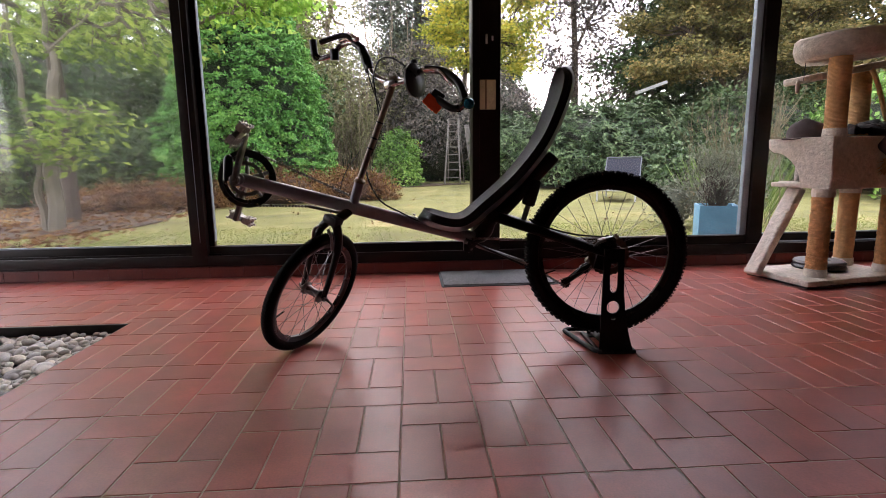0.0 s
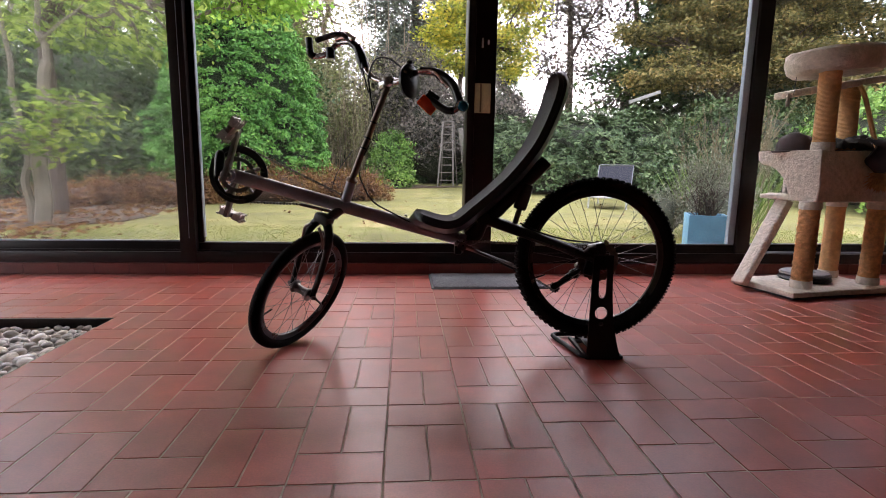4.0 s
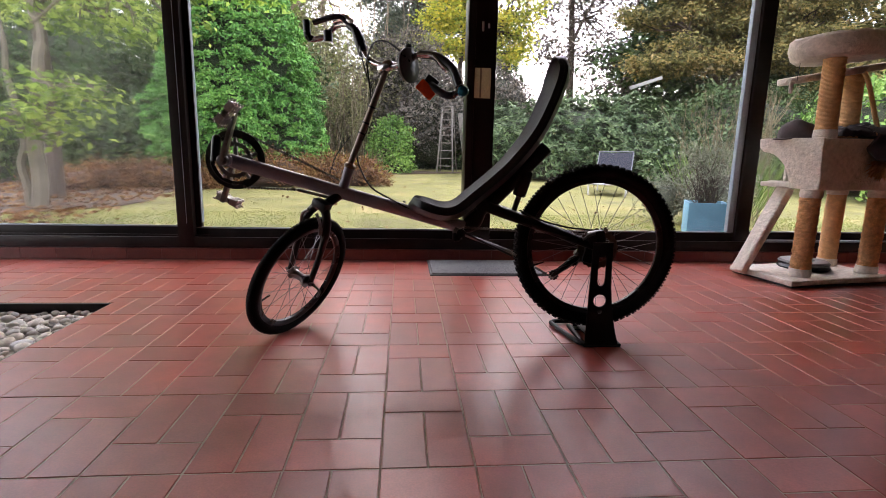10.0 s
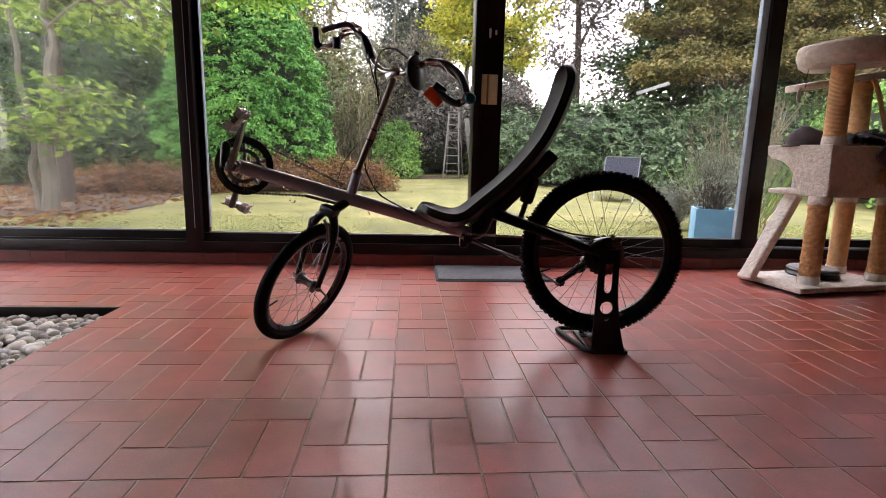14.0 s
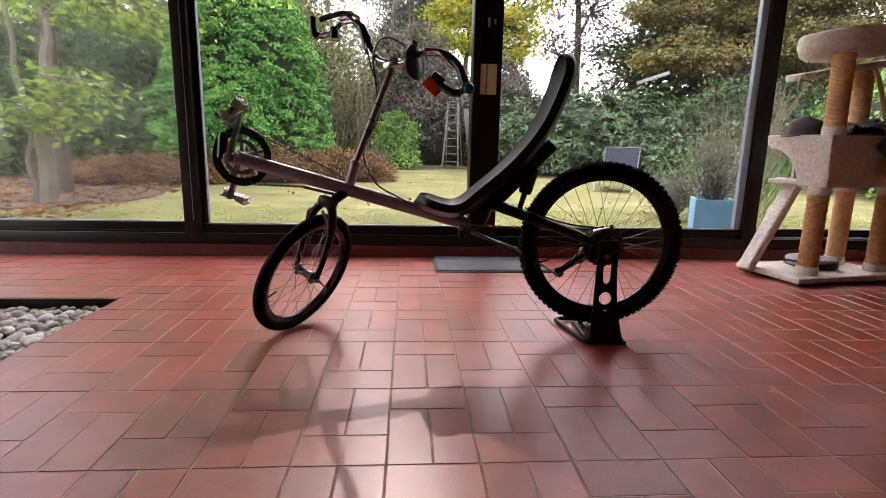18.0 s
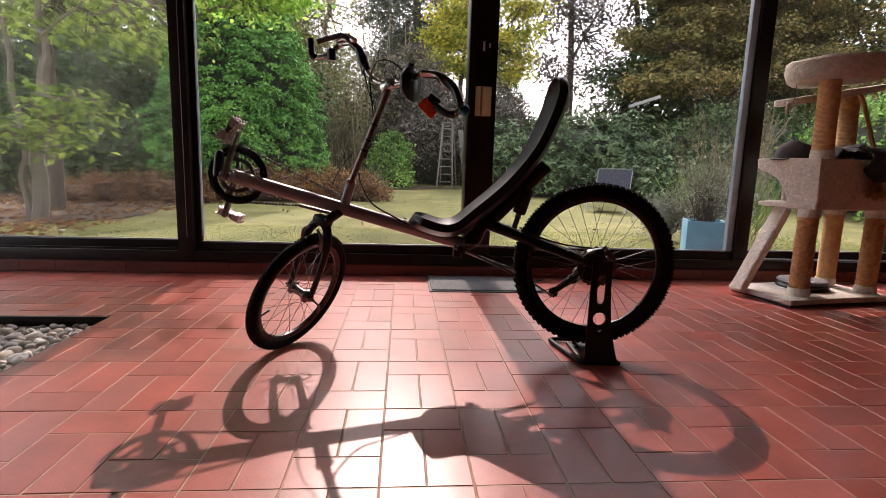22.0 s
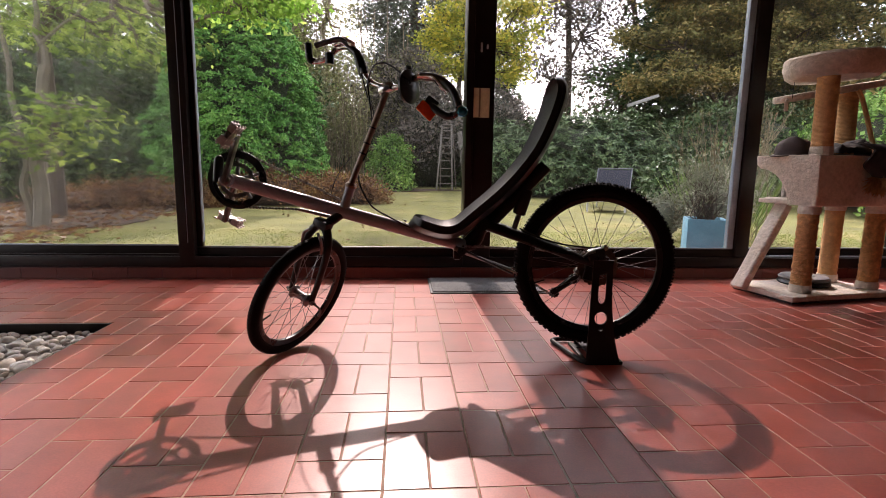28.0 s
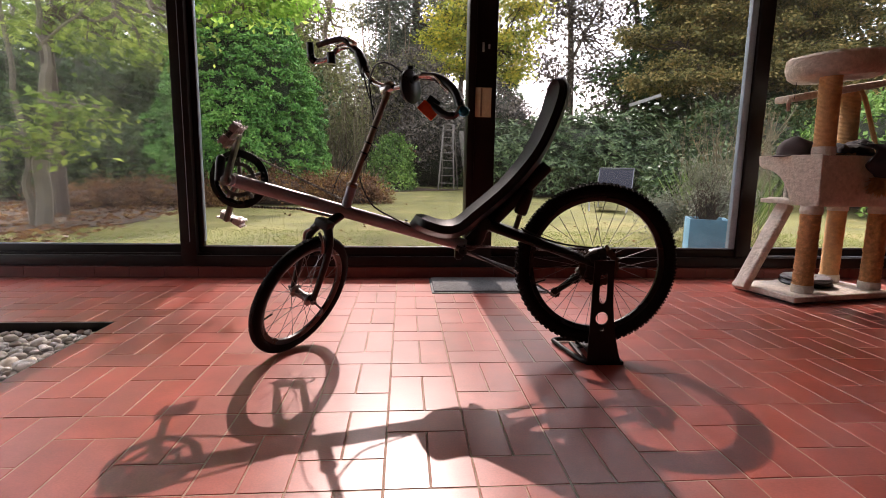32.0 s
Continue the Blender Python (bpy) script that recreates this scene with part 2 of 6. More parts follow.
m_ivy_bush = leaf_surface("variegated_ivy_leaf", (0.03, 0.075, 0.016), (0.11, 0.24, 0.045), (0.36, 0.54, 0.13), 0.3)
m_heather = leaf_surface("rust_heather_leaf", (0.055, 0.028, 0.016), (0.165, 0.074, 0.032), (0.32, 0.19, 0.06), 0.32)
m_silver = leaf_surface("silver_leaf", (0.08, 0.092, 0.06), (0.18, 0.195, 0.135), (0.36, 0.37, 0.28), 0.3)
m_reed = leaf_surface("seed_stalk", (0.07, 0.055, 0.035), (0.15, 0.125, 0.075), (0.30, 0.25, 0.15), 0.3)
m_twig = leaf_surface("bare_twig", (0.07, 0.075, 0.03), (0.17, 0.17, 0.075), (0.32, 0.33, 0.14), 0.4)


# ---- mesh helpers ----
def part(name, bm, material, parent=None, label="", smooth=True):
    """Links a bmesh (or a mesh) as ONE mesh object under a thing or a part."""
    if isinstance(bm, bpy.types.Mesh):
        me = bm
    else:
        me = bpy.data.meshes.new(name)
        bm.to_mesh(me)
        bm.free()
    if not me.materials:
        me.materials.append(material)
    if smooth and len(me.polygons):
        me.polygons.foreach_set("use_smooth", [True] * len(me.polygons))
        me.set_sharp_from_angle(angle=radians(38))
    ob = new(name, me)
    ob.parent = parent
    if label:
        ob["label"] = label
    return ob


def thing(name, m, label, category, group="", kind=""):
    ob = new(name)
    ob.empty_display_size = 0.1
    ob.matrix_basis = m
    return tagged(ob, label, category, group, kind)


def raw(name, verts, faces, material=None):
    me = bpy.data.meshes.new(name)
    me.from_pydata([tuple(v) for v in verts], [], faces)
    if material:
        me.materials.append(material)
    return me


def box(size, at=(0, 0, 0), bevel=0.0, turn=None, bm=None, seg=2):
    own = bmesh.new()
    bmesh.ops.create_cube(own, size=1)
    bmesh.ops.scale(own, vec=size, verts=own.verts)
    if bevel:
        bmesh.ops.bevel(own, geom=own.edges[:], offset=bevel, segments=seg, affect="EDGES", profile=0.6)
    m = Matrix.Translation(at) @ (turn.to_4x4() if turn else Matrix())
    bmesh.ops.transform(own, matrix=m, verts=own.verts)
    return joined(bm, own)


def joined(bm, own):
    if bm is None:
        return own
    me = bpy.data.meshes.new("tmp")
    own.to_mesh(me)
    own.free()
    bm.from_mesh(me)
    bpy.data.meshes.remove(me)
    return bm


def smooth_path(points, steps=6):
    """Catmull-Rom through the points."""
    p = [Vector(q) for q in points]
    p = [2 * p[0] - p[1]] + p + [2 * p[-1] - p[-2]]
    out = []
    for i in range(1, len(p) - 2):
        a, b, c, d = p[i - 1:i + 3]
        for s in range(steps):
            t = s / steps
            out.append(0.5 * (2 * b + (c - a) * t + (2 * a - 5 * b + 4 * c - d) * t * t + (3 * b - a - 3 * c + d) * t ** 3))
    return out + [p[-2]]


def tube(points, radius, sides=10, bm=None, caps=True, flat=1.0, closed=False):
    """A round tube along the points; radius: one, or one a point; flat squeezes it across."""
    own = bmesh.new()
    pts = [Vector(q) for q in points]
    n = len(pts)
    rad = radius if isinstance(radius, (list, tuple)) else [radius] * n
    up = None
    rings = []
    for i, p in enumerate(pts):
        d = (pts[(i + 1) % n] - pts[i - 1]) if closed else (pts[min(i + 1, n - 1)] - pts[max(i - 1, 0)])
        d.normalize()
        if up is None:
            up = d.orthogonal().normalized()
        up = (up - d * up.dot(d)).normalized()
        side = d.cross(up)
        rings.append([own.verts.new(p + rad[i] * (math.cos(a) * up + flat * math.sin(a) * side)) for a in (2 * math.pi * k / sides for k in range(sides))])
    for a, b in zip(rings, rings[1:] + ([rings[0]] if closed else [])):
        for k in range(sides):
            own.faces.new((a[k], a[(k + 1) % sides], b[(k + 1) % sides], b[k]))
    if caps and not closed:
        own.faces.new(rings[0][::-1])
        own.faces.new(rings[-1])
    return joined(bm, own)


def lathe(profile, sides=24, m=None, bm=None):
    """Turns (radius, height) pairs about z."""
    own = bmesh.new()
    rings = []
    for r, z in profile:
        if r < 1e-5:
            rings.append([own.verts.new((0, 0, z))])
        else:
            rings.append([own.verts.new((r * math.cos(2 * math.pi * k / sides), r * math.sin(2 * math.pi * k / sides), z)) for k in range(sides)])
    for a, b in zip(rings, rings[1:]):
        for k in range(sides):
            j = (k + 1) % sides
            if len(a) == 1 and len(b) > 1:
                own.faces.new((a[0], b[k], b[j]))
            elif len(b) == 1 and len(a) > 1:
                own.faces.new((a[k], a[j], b[0]))
            elif len(a) > 1:
                own.faces.new((a[k], a[j], b[j], b[k]))
    bmesh.ops.recalc_face_normals(own, faces=own.faces)
    if m:
        bmesh.ops.transform(own, matrix=m, verts=own.verts)
    return joined(bm, own)


def between(a, b):
    """The pose that puts z along a to b, with its origin at a."""
    a, b = Vector(a), Vector(b)
    return Matrix.Translation(a) @ (b - a).to_track_quat("Z", "Y").to_matrix().to_4x4()


def rod(a, b, r, sides=10, bm=None, r2=None):
    h = (Vector(b) - Vector(a)).length
    return lathe([(0, 0), (r, 0), (r if r2 is None else r2, h), (0, h)], sides, between(a, b), bm)


def slab(outline, thick, m=None, bevel=0.0, bm=None):
    """A flat outline in x, y pulled up by thick."""
    own = bmesh.new()
    f = own.faces.new([own.verts.new((x, y, 0)) for x, y in outline])
    got = bmesh.ops.extrude_face_region(own, geom=[f])
    bmesh.ops.translate(own, vec=(0, 0, thick), verts=[v for v in got["geom"] if isinstance(v, bmesh.types.BMVert)])
    bmesh.ops.recalc_face_normals(own, faces=own.faces)
    if bevel:
        bmesh.ops.bevel(own, geom=own.edges[:], offset=bevel, segments=2, affect="EDGES", profile=0.6)
    if m:
        bmesh.ops.transform(own, matrix=m, verts=own.verts)
    return joined(bm, own)


# ---- leaves ----
def leaf_mesh(name, P, D, size, wide, material, rng, fold=0.25, face=None):
    """One mesh of folded leaves: at P, along D, of that size; face: the way their upper sides look."""
    n = len(P)
    D = D / np.maximum(1e-6, np.linalg.norm(D, axis=1))[:, None]
    S = np.cross(D, rng.normal(size=(n, 3)) if face is None else face)
    S /= np.maximum(1e-6, np.linalg.norm(S, axis=1))[:, None]
    N = np.cross(S, D)
    s = np.broadcast_to(np.asarray(size, float), (n,))[:, None]
    mid = P + D * s * 0.45 + N * s * fold * 0.3
    V = np.stack([P, mid + S * s * wide, P + D * s - N * s * fold * 0.4, mid - S * s * wide], 1).reshape(-1, 3)
    me = bpy.data.meshes.new(name)
    me.vertices.add(4 * n)
    me.vertices.foreach_set("co", V.astype(np.float32).ravel())
    base = 4 * np.arange(n)[:, None]
    tri = (base + np.array([[0, 1, 2, 0, 2, 3]])).reshape(-1)
    me.loops.add(len(tri))
    me.loops.foreach_set("vertex_index", tri.astype(np.int32))
    me.polygons.add(2 * n)
    me.polygons.foreach_set("loop_start", (3 * np.arange(2 * n)).astype(np.int32))
    me.update(calc_edges=True)
    me.materials.append(material)
    return me


def clumps(rng, centres, each, spread):
    """Points scattered about each centre, and the way out of the clump."""
    off = rng.normal(size=(len(centres), each, 3)) * np.asarray(spread)
    P = centres[:, None, :] + off
    return P.reshape(-1, 3), off.reshape(-1, 3)


def egg(rng, n, centre, radii, lump=0.2, low=-1.0, fill=0.35):
    """Points on and in a lumpy egg."""
    d = rng.normal(size=(n * 3, 3))
    d /= np.linalg.norm(d, axis=1)[:, None]
    d = d[d[:, 2] > low][:n]
    k = 1 + lump * np.sin(3.1 * d[:, 0] * 2 + centre[0]) * np.cos(2.7 * d[:, 2] * 2 + centre[1]) + lump * 0.7 * np.sin(7 * d[:, 1] + 5 * d[:, 2])
    r = k * (1 - fill * rng.random(len(d)) ** 2)
    return np.asarray(centre) + d * r[:, None] * np.asarray(radii), d


# ---- the room ----
X0, X1, Y0, YW = -4.6, 3.95, -4.2, 2.47      # inner faces; the glass front stands at YW
PIT = (-3.4, -1.377, -0.35, 1.42)            # the pebble pit: x0, x1, y0, y1
TOP = 2.5
MID, WIDE = (X0 + X1) / 2, X1 - X0


def wall(name, size, at, material=None):
    ob = part(name, box(size, at), material or m_wall, smooth=False)
    return tagged(ob, kind="structure")


def wall_with_window(name, number, axis, at, span, opening):
    """A wall along x or y with a glazed opening through it; opening: from, to, low, high."""
    a, b, lo, hi = opening
    bm = bmesh.new()
    w = thing("window_%d" % number, Matrix(), "wide side window in a black frame", "window", kind="structure")
    for p, q, z0, z1 in ((span[0], a, 0, 2.7), (b, span[1], 0, 2.7), (a, b, 0, lo), (a, b, hi, 2.7)):
        size, mid = (q - p, 0.2, z1 - z0), ((p + q) / 2, at, (z0 + z1) / 2)
        box(size if axis == "x" else (size[1], size[0], size[2]), mid if axis == "x" else (mid[1], mid[0], mid[2]), bm=bm)
    tagged(part(name, bm, m_wall, smooth=False), kind="structure")
    for p, q, z0, z1 in ((a, b, lo, lo + 0.06), (a, b, hi - 0.06, hi), (a, a + 0.06, lo + 0.06, hi - 0.06), (b - 0.06, b, lo + 0.06, hi - 0.06), ((a + b) / 2 - 0.04, (a + b) / 2 + 0.04, lo + 0.06, hi - 0.06)):
        size, mid = (q - p, 0.06, z1 - z0), ((p + q) / 2, at, (z0 + z1) / 2)
        part("frame_bar", box(size if axis == "x" else (size[1], size[0], size[2]), mid if axis == "x" else (mid[1], mid[0], mid[2]), 0.003), m_frame, w)
    size, mid = (b - a - 0.1, 0.006, hi - lo - 0.1), ((a + b) / 2, at, (lo + hi) / 2)
    pane = part("pane", box(size if axis == "x" else (size[1], size[0], size[2]), mid if axis == "x" else (mid[1], mid[0], mid[2])), m_glass, w, smooth=False)
    pane.visible_shadow = False


wall_with_window("wall_west", 6, "y", X0 - 0.1, (-4.25, 2.65), (-0.3, 2.2, 0.08, 2.5))
# unseen wall, set close in to keep light off the right of the floor
wall("wall_east", (0.2, 6.9, 2.7), (X1 + 0.1, -0.8, 1.35), m_ceiling)
wall("wall_south", (WIDE + 0.4, 0.2, 2.7), (MID, Y0 - 0.1, 1.35))
wall("wall_north_header", (WIDE, 0.16, 0.2), (MID, YW + 0.08, 2.6), m_frame)
wall("ceiling", (WIDE + 0.4, 7.1, 0.15), (MID, -0.85, 2.775), m_ceiling)


def floor_bed():
    """The mortar bed under the tiles, with the pit left open."""
    bm = bmesh.new()
    x0, x1, y0, y1 = PIT
    for a, b, c, d in ((X0, X1, Y0, y0), (X0, X1, y1, YW + 0.02), (X0, x0, y0, y1), (x1, X1, y0, y1)):
        box((b - a, d - c, 0.1), ((a + b) / 2, (c + d) / 2, -0.0517), bm=bm)
    return tagged(part("floor", bm, m_grout, smooth=False), "red quarry tile floor laid in a basket weave", kind="structure")


floor = floor_bed()

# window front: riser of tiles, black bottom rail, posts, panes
# red tile darkened to paint the shade under the sill
m_shaded_upstand = surface("shaded_upstand_tile", (0.14, 0.026, 0.017), 0.45, vary=0.3, scale=5)
riser = tagged(part("baseboard", box((WIDE, 0.05, 0.08), (MID, YW + 0.027, 0.038), 0.004), surface("shaded_riser_tile", (0.13, 0.024, 0.016), 0.4, vary=0.3, scale=5), smooth=False), "red tiled upstand under the glass front, coloured dark as in shade", kind="structure")
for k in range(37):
    part("upstand_tile", box((0.228, 0.008, 0.074), (X0 + 0.12 + 0.23 * k, YW - 0.002, 0.039), 0.0015, seg=1), m_shaded_upstand, riser, smooth=False)


def window(number, xa, xb, low, label, dusty=False, offset=0.0, pale=False):
    """A big fixed or sliding pane in its black frame."""
    y = YW + 0.075 + offset
    w = thing("window_%d" % number, pose((xa + xb) / 2, y, 0), label, "window", kind="structure")
    h = (xb - xa) / 2
    d = 0.045
    part("bottom_rail", box((2 * h, d, low - 0.075), (0, 0, (low + 0.075) / 2), 0.004), m_frame, w)
    part("top_rail", box((2 * h, d, 0.09), (0, 0, TOP - 0.045), 0.004), m_frame, w)
    # pale: right stile takes a light grey that paints the post's lit side
    for s in (-1, 1):
        part("stile", box((0.05, d - 0.004, TOP - low - 0.1), (s * (h - 0.026), 0, (TOP + low - 0.09) / 2), 0.004), m_reveal if pale and s > 0 else m_frame, w, "stile coloured pale grey as the lit side of the post" if pale and s > 0 else "")
    part("glazing_bead", box((2 * h - 0.1, 0.012, 0.012), (0, -0.012, low + 0.004), 0.002), m_reveal, w)
    pane = part("pane", box((2 * h - 0.09, 0.006, TOP - low - 0.07), (0, 0.004, (TOP + low - 0.08) / 2)), m_glass_dusty if dusty else m_glass, w, "dusty hazy pane" if dusty else "", smooth=False)
    pane.visible_shadow = False
    return w


window(1, -3.55, -1.477, 0.213, "large sliding glass door with a dusty hazy pane", True, 0.05)
window(2, -1.40, 0.56, 0.21, "large clear pane in a black frame")
window(3, 0.60, 2.554, 0.212, "large clear pane in a black frame", pale=True)
window(4, 2.61, X1 - 0.02, 0.212, "large clear pane in a black frame", False, 0.05)
window(5, -4.6, -3.58, 0.212, "large clear pane in a black frame")


def sill():
    bm = box((WIDE, 0.155, 0.022), (MID, YW + 0.082, 0.091), 0.004)
    box((WIDE, 0.02, 0.075), (MID, YW + 0.012, 0.1175), 0.004, bm=bm)
    ob = tagged(part("window_sill", bm, m_frame), "black track and sill of the glass front", kind="structure")
    part("track", box((3.2, 0.012, 0.012), (-2.9, YW + 0.036, 0.162), 0.002), m_frame, ob)
    part("track", box((3.2, 0.012, 0.012), (-2.9, YW + 0.036, 0.126), 0.002), m_reveal, ob)
    part("track", box((1.26, 0.012, 0.012), (3.3, YW + 0.036, 0.162), 0.002), m_reveal, ob)


sill()


def post(xa, xb, ya=0.0, yb=0.15):
    return tagged(part("post", box((xb - xa, yb - ya, TOP - 0.08), ((xa + xb) / 2, YW + (ya + yb) / 2, (TOP + 0.08) / 2), 0.005), m_frame), "black post of the glass front", "post", "posts of the glass front", "structure")


p = post(-1.49, -1.385)
part("bright_edge", box((0.006, 0.04, TOP - 0.25), (-1.345, YW + 0.072, (TOP + 0.25) / 2), 0.002), m_reveal, p, "pale metal edge strip")
part("bright_edge", box((0.004, 0.004, TOP - 0.25), (-1.425, YW - 0.002, (TOP + 0.25) / 2), 0.001), m_reveal, p)
p = post(0.478, 0.676)
part("cover_strip", box((0.05, 0.016, TOP - 0.3), (0.505, YW - 0.008, (TOP + 0.3) / 2), 0.003), m_frame, p)
m_latch = surface("latch_metal", (0.7, 0.7, 0.7), 0.35, metal=0.8)
part("latch", box((0.014, 0.012, 0.062), (0.578, YW - 0.006, 1.60), 0.003), m_latch, p, "small pale metal latch")
part("latch", box((0.012, 0.012, 0.03), (0.618, YW - 0.006, 1.605), 0.003), m_latch, p, "small pale metal latch")
m_plate = surface("wooden_plate", (0.64, 0.60, 0.38), 0.55, vary=0.12, scale=20, fine=120)
plate = part("lock_plate", box((0.128, 0.01, 0.198), (0.578, YW - 0.005, 1.236), 0.004), m_plate, p, "pale wooden plate")
part("groove", box((0.012, 0.006, 0.19), (0.572, YW - 0.0115, 1.236), 0.001), surface("plate_groove", (0.2, 0.16, 0.11), 0.7), plate)
part("cover_board", box((0.05, 0.008, 0.192), (0.612, YW - 0.0135, 1.236), 0.003), m_plate, plate)
p = post(2.556, 2.663, 0.03)

# door mat
mat_thing = thing("door_mat", pose(0.60, 2.22, 0), "grey speckled door mat lying before the glass door", "mat")
part("mat_top", box((0.72, 0.42, 0.014), (0, 0, 0.0078), 0.005), m_mat, mat_thing)
part("rubber_border", box((0.75, 0.455, 0.006), (0, 0, 0.0034), 0.002), surface("mat_rubber", (0.03, 0.03, 0.03), 0.7), mat_thing)


# ---- pebble pit ----
def pebble_pit():
    x0, x1, y0, y1 = PIT
    w, d = x1 - x0, y1 - y0
    bed = thing("pebble_bed", pose((x0 + x1) / 2, (y0 + y1) / 2, -0.15), "sunken bed of pale rounded river pebbles in the tiled floor", "pebble bed", kind="structure")
    bm = box((w + 0.06, d + 0.06, 0.02), (0, 0, -0.01))
    for sx, sy, lx, ly in ((-1, 0, 0.03, d + 0.06), (1, 0, 0.03, d + 0.06), (0, -1, w, 0.03), (0, 1, w, 0.03)):
        box((lx, ly, 0.135), (sx * (w / 2 + 0.017), sy * (d / 2 + 0.017), 0.068), bm=bm)
    part("lining", bm, m_pit, bed, smooth=False)
    part("edge_trim", box((w + 0.01, 0.012, 0.05), (0, d / 2 - 0.004, 0.122), 0.002), m_frame, bed)
    part("edge_trim", box((0.012, d, 0.03), (w / 2 - 0.004, 0, 0.13), 0.002), m_frame, bed)
    rng = np.random.default_rng(5)
    shapes = []
    for k in range(7):
        bm = bmesh.new()
        bmesh.ops.create_icosphere(bm, subdivisions=2, radius=1)
        off = Vector(rng.normal(size=3) * 5)
        for v in bm.verts:
            v.co *= 1 + 0.22 * noise.noise(v.co * 0.9 + off)
            v.co.x *= 1.0
            v.co.y *= 0.72 + 0.04 * k % 0.2
            v.co.z *= 0.5 + 0.03 * (k % 4)
        me = bpy.data.meshes.new("pebble")
        bm.to_mesh(me)
        bm.free()
        me.materials.append(m_pebble)
        me.polygons.foreach_set("use_smooth", [True] * len(me.polygons))
        shapes.append(me)
    spots = []
    tries = 0
    while len(spots) < 300 and tries < 60000:
        tries += 1
        x = w / 2 - 0.02 - 1.0 * rng.random()
        y = d / 2 - 1.05 * rng.random()
        if y < d / 2 - 1.05 + 0.9 * (w / 2 - x):
            continue
        r = 0.018 + 0.034 * rng.random() ** 1.6
        if abs(x) > w / 2 - r or abs(y) > d / 2 - r * 0.9:
            continue
        if all((x - a) ** 2 + (y - b) ** 2 > (0.82 * (r + c)) ** 2 for a, b, c in spots):
            spots.append((x, y, r))
    for x, y, r in spots:
        ob = new("pebble", shapes[rng.integers(7)])
        ob.parent = bed
        ob.matrix_basis = Matrix.Translation((x, y, 0.088 + 0.022 * rng.random())) @ Euler((rng.normal() * 0.25, rng.normal() * 0.25, rng.random() * 6.28)).to_matrix().to_4x4() @ Matrix.Diagonal((r, r, r, 1))
    # smaller stones that fill up below
    P = []
    F = []
    bm = bmesh.new()
    bmesh.ops.create_icosphere(bm, subdivisions=1, radius=1)
    vs = np.array([v.co[:] for v in bm.verts])
    fs = [[v.index for v in f.verts] for f in bm.faces]
    bm.free()
    for k in range(1500):
        r = 0.026 + 0.018 * rng.random()
        c = np.array(((rng.random() - 0.5) * (w - 0.05), (rng.random() - 0.5) * (d - 0.05), 0.062 + 0.02 * rng.random()))
        F += [[i + len(P) for i in f] for f in fs]
        P += list(vs * (r, r * 0.8, r * 0.6) + c)
    ob = part("small_stones", raw("small_stones", P, F, surface("small_stone", (0.62, 0.57, 0.5), 0.65, vary=0.2, scale=8, each="island", each_vary=0.3)), None, bed)
    ob["kind"] = "stuff"


pebble_pit()

# ---- the garden ----
GZ = -0.12


def rise(y):
    """The lawn climbs gently away from the house."""
    return GZ + 0.022 * max(0.0, min(y, 30) - 4)


rng = np.random.default_rng(11)


def ground():
    xs = np.unique(np.concatenate([np.linspace(-300, -30, 12), np.linspace(-30, 30, 61), np.linspace(30, 300, 12)]))
    ys = np.unique(np.concatenate([np.linspace(-300, -6, 10), [-5.0, -4.5, 2.6], np.linspace(2.66, 30, 56), np.linspace(30, 600, 16)]))
    V = [(x, y, (-0.32 if -4.6 < y < 2.62 and abs(x) < 6.2 else rise(y)) + 0.03 * noise.noise(Vector((x * 0.3, y * 0.3, 0))) * min(1, max(0, (y - 3) / 4))) for y in ys for x in xs]
    nx = len(xs)
    F = [(j * nx + i, j * nx + i + 1, (j + 1) * nx + i + 1, (j + 1) * nx + i) for j in range(len(ys) - 1) for i in range(nx - 1)]
    return tagged(part("ground", raw("ground", V, F, m_lawn), None), "dry patchy garden lawn", kind="structure")


ground()
tagged(part("pavement", box((12.4, 0.7, 0.1), (0.4, 2.98, -0.15), 0.01), surface("paving", (0.25, 0.23, 0.2), 0.85, vary=0.2, each="world", scale=4)), "narrow grey paving along the house", kind="structure")

def grass():
    """Dry short blades all over, and a greener strip in the lee of the house."""
    for name, n, far, power, size, material, label in (("grass", 80000, 11.5, 1.5, 0.012, m_blade, "short dry lawn grass blades"), ("green_grass", 45000, 2.6, 1.3, 0.016, m_blade_green, "strip of greener lawn grass along the house")):
        y = 3.4 + far * rng.random(n) ** power
        x = (rng.random(n) - 0.42) * (y + 1.2) * 2.3
        keep = np.abs(x) < 14
        P = np.stack([x, y, GZ + 0.022 * np.maximum(0, y - 4)], 1)[keep]
        D = rng.normal(size=P.shape) * (0.7, 0.7, 0.1) + (0, 0, 0.6)
        ob = part(name, leaf_mesh(name, P, D, size + 0.02 * rng.random(len(P)), 0.12, material, rng, 0.25, np.tile((0.0, 0.0, 1.0), (len(P), 1))), None, smooth=False)
        tagged(ob, label, "grass", kind="stuff")


grass()


def flower_bed(name, pts, label):
    bm = slab(pts, 0.06, Matrix.Translation((0, 0, -0.045)))
    bmesh.ops.triangulate(bm, faces=bm.faces[:])
    for v in bm.verts:
        v.co.z += rise(v.co.y)
    tagged(part(name, bm, m_soil, smooth=False), label, kind="structure")


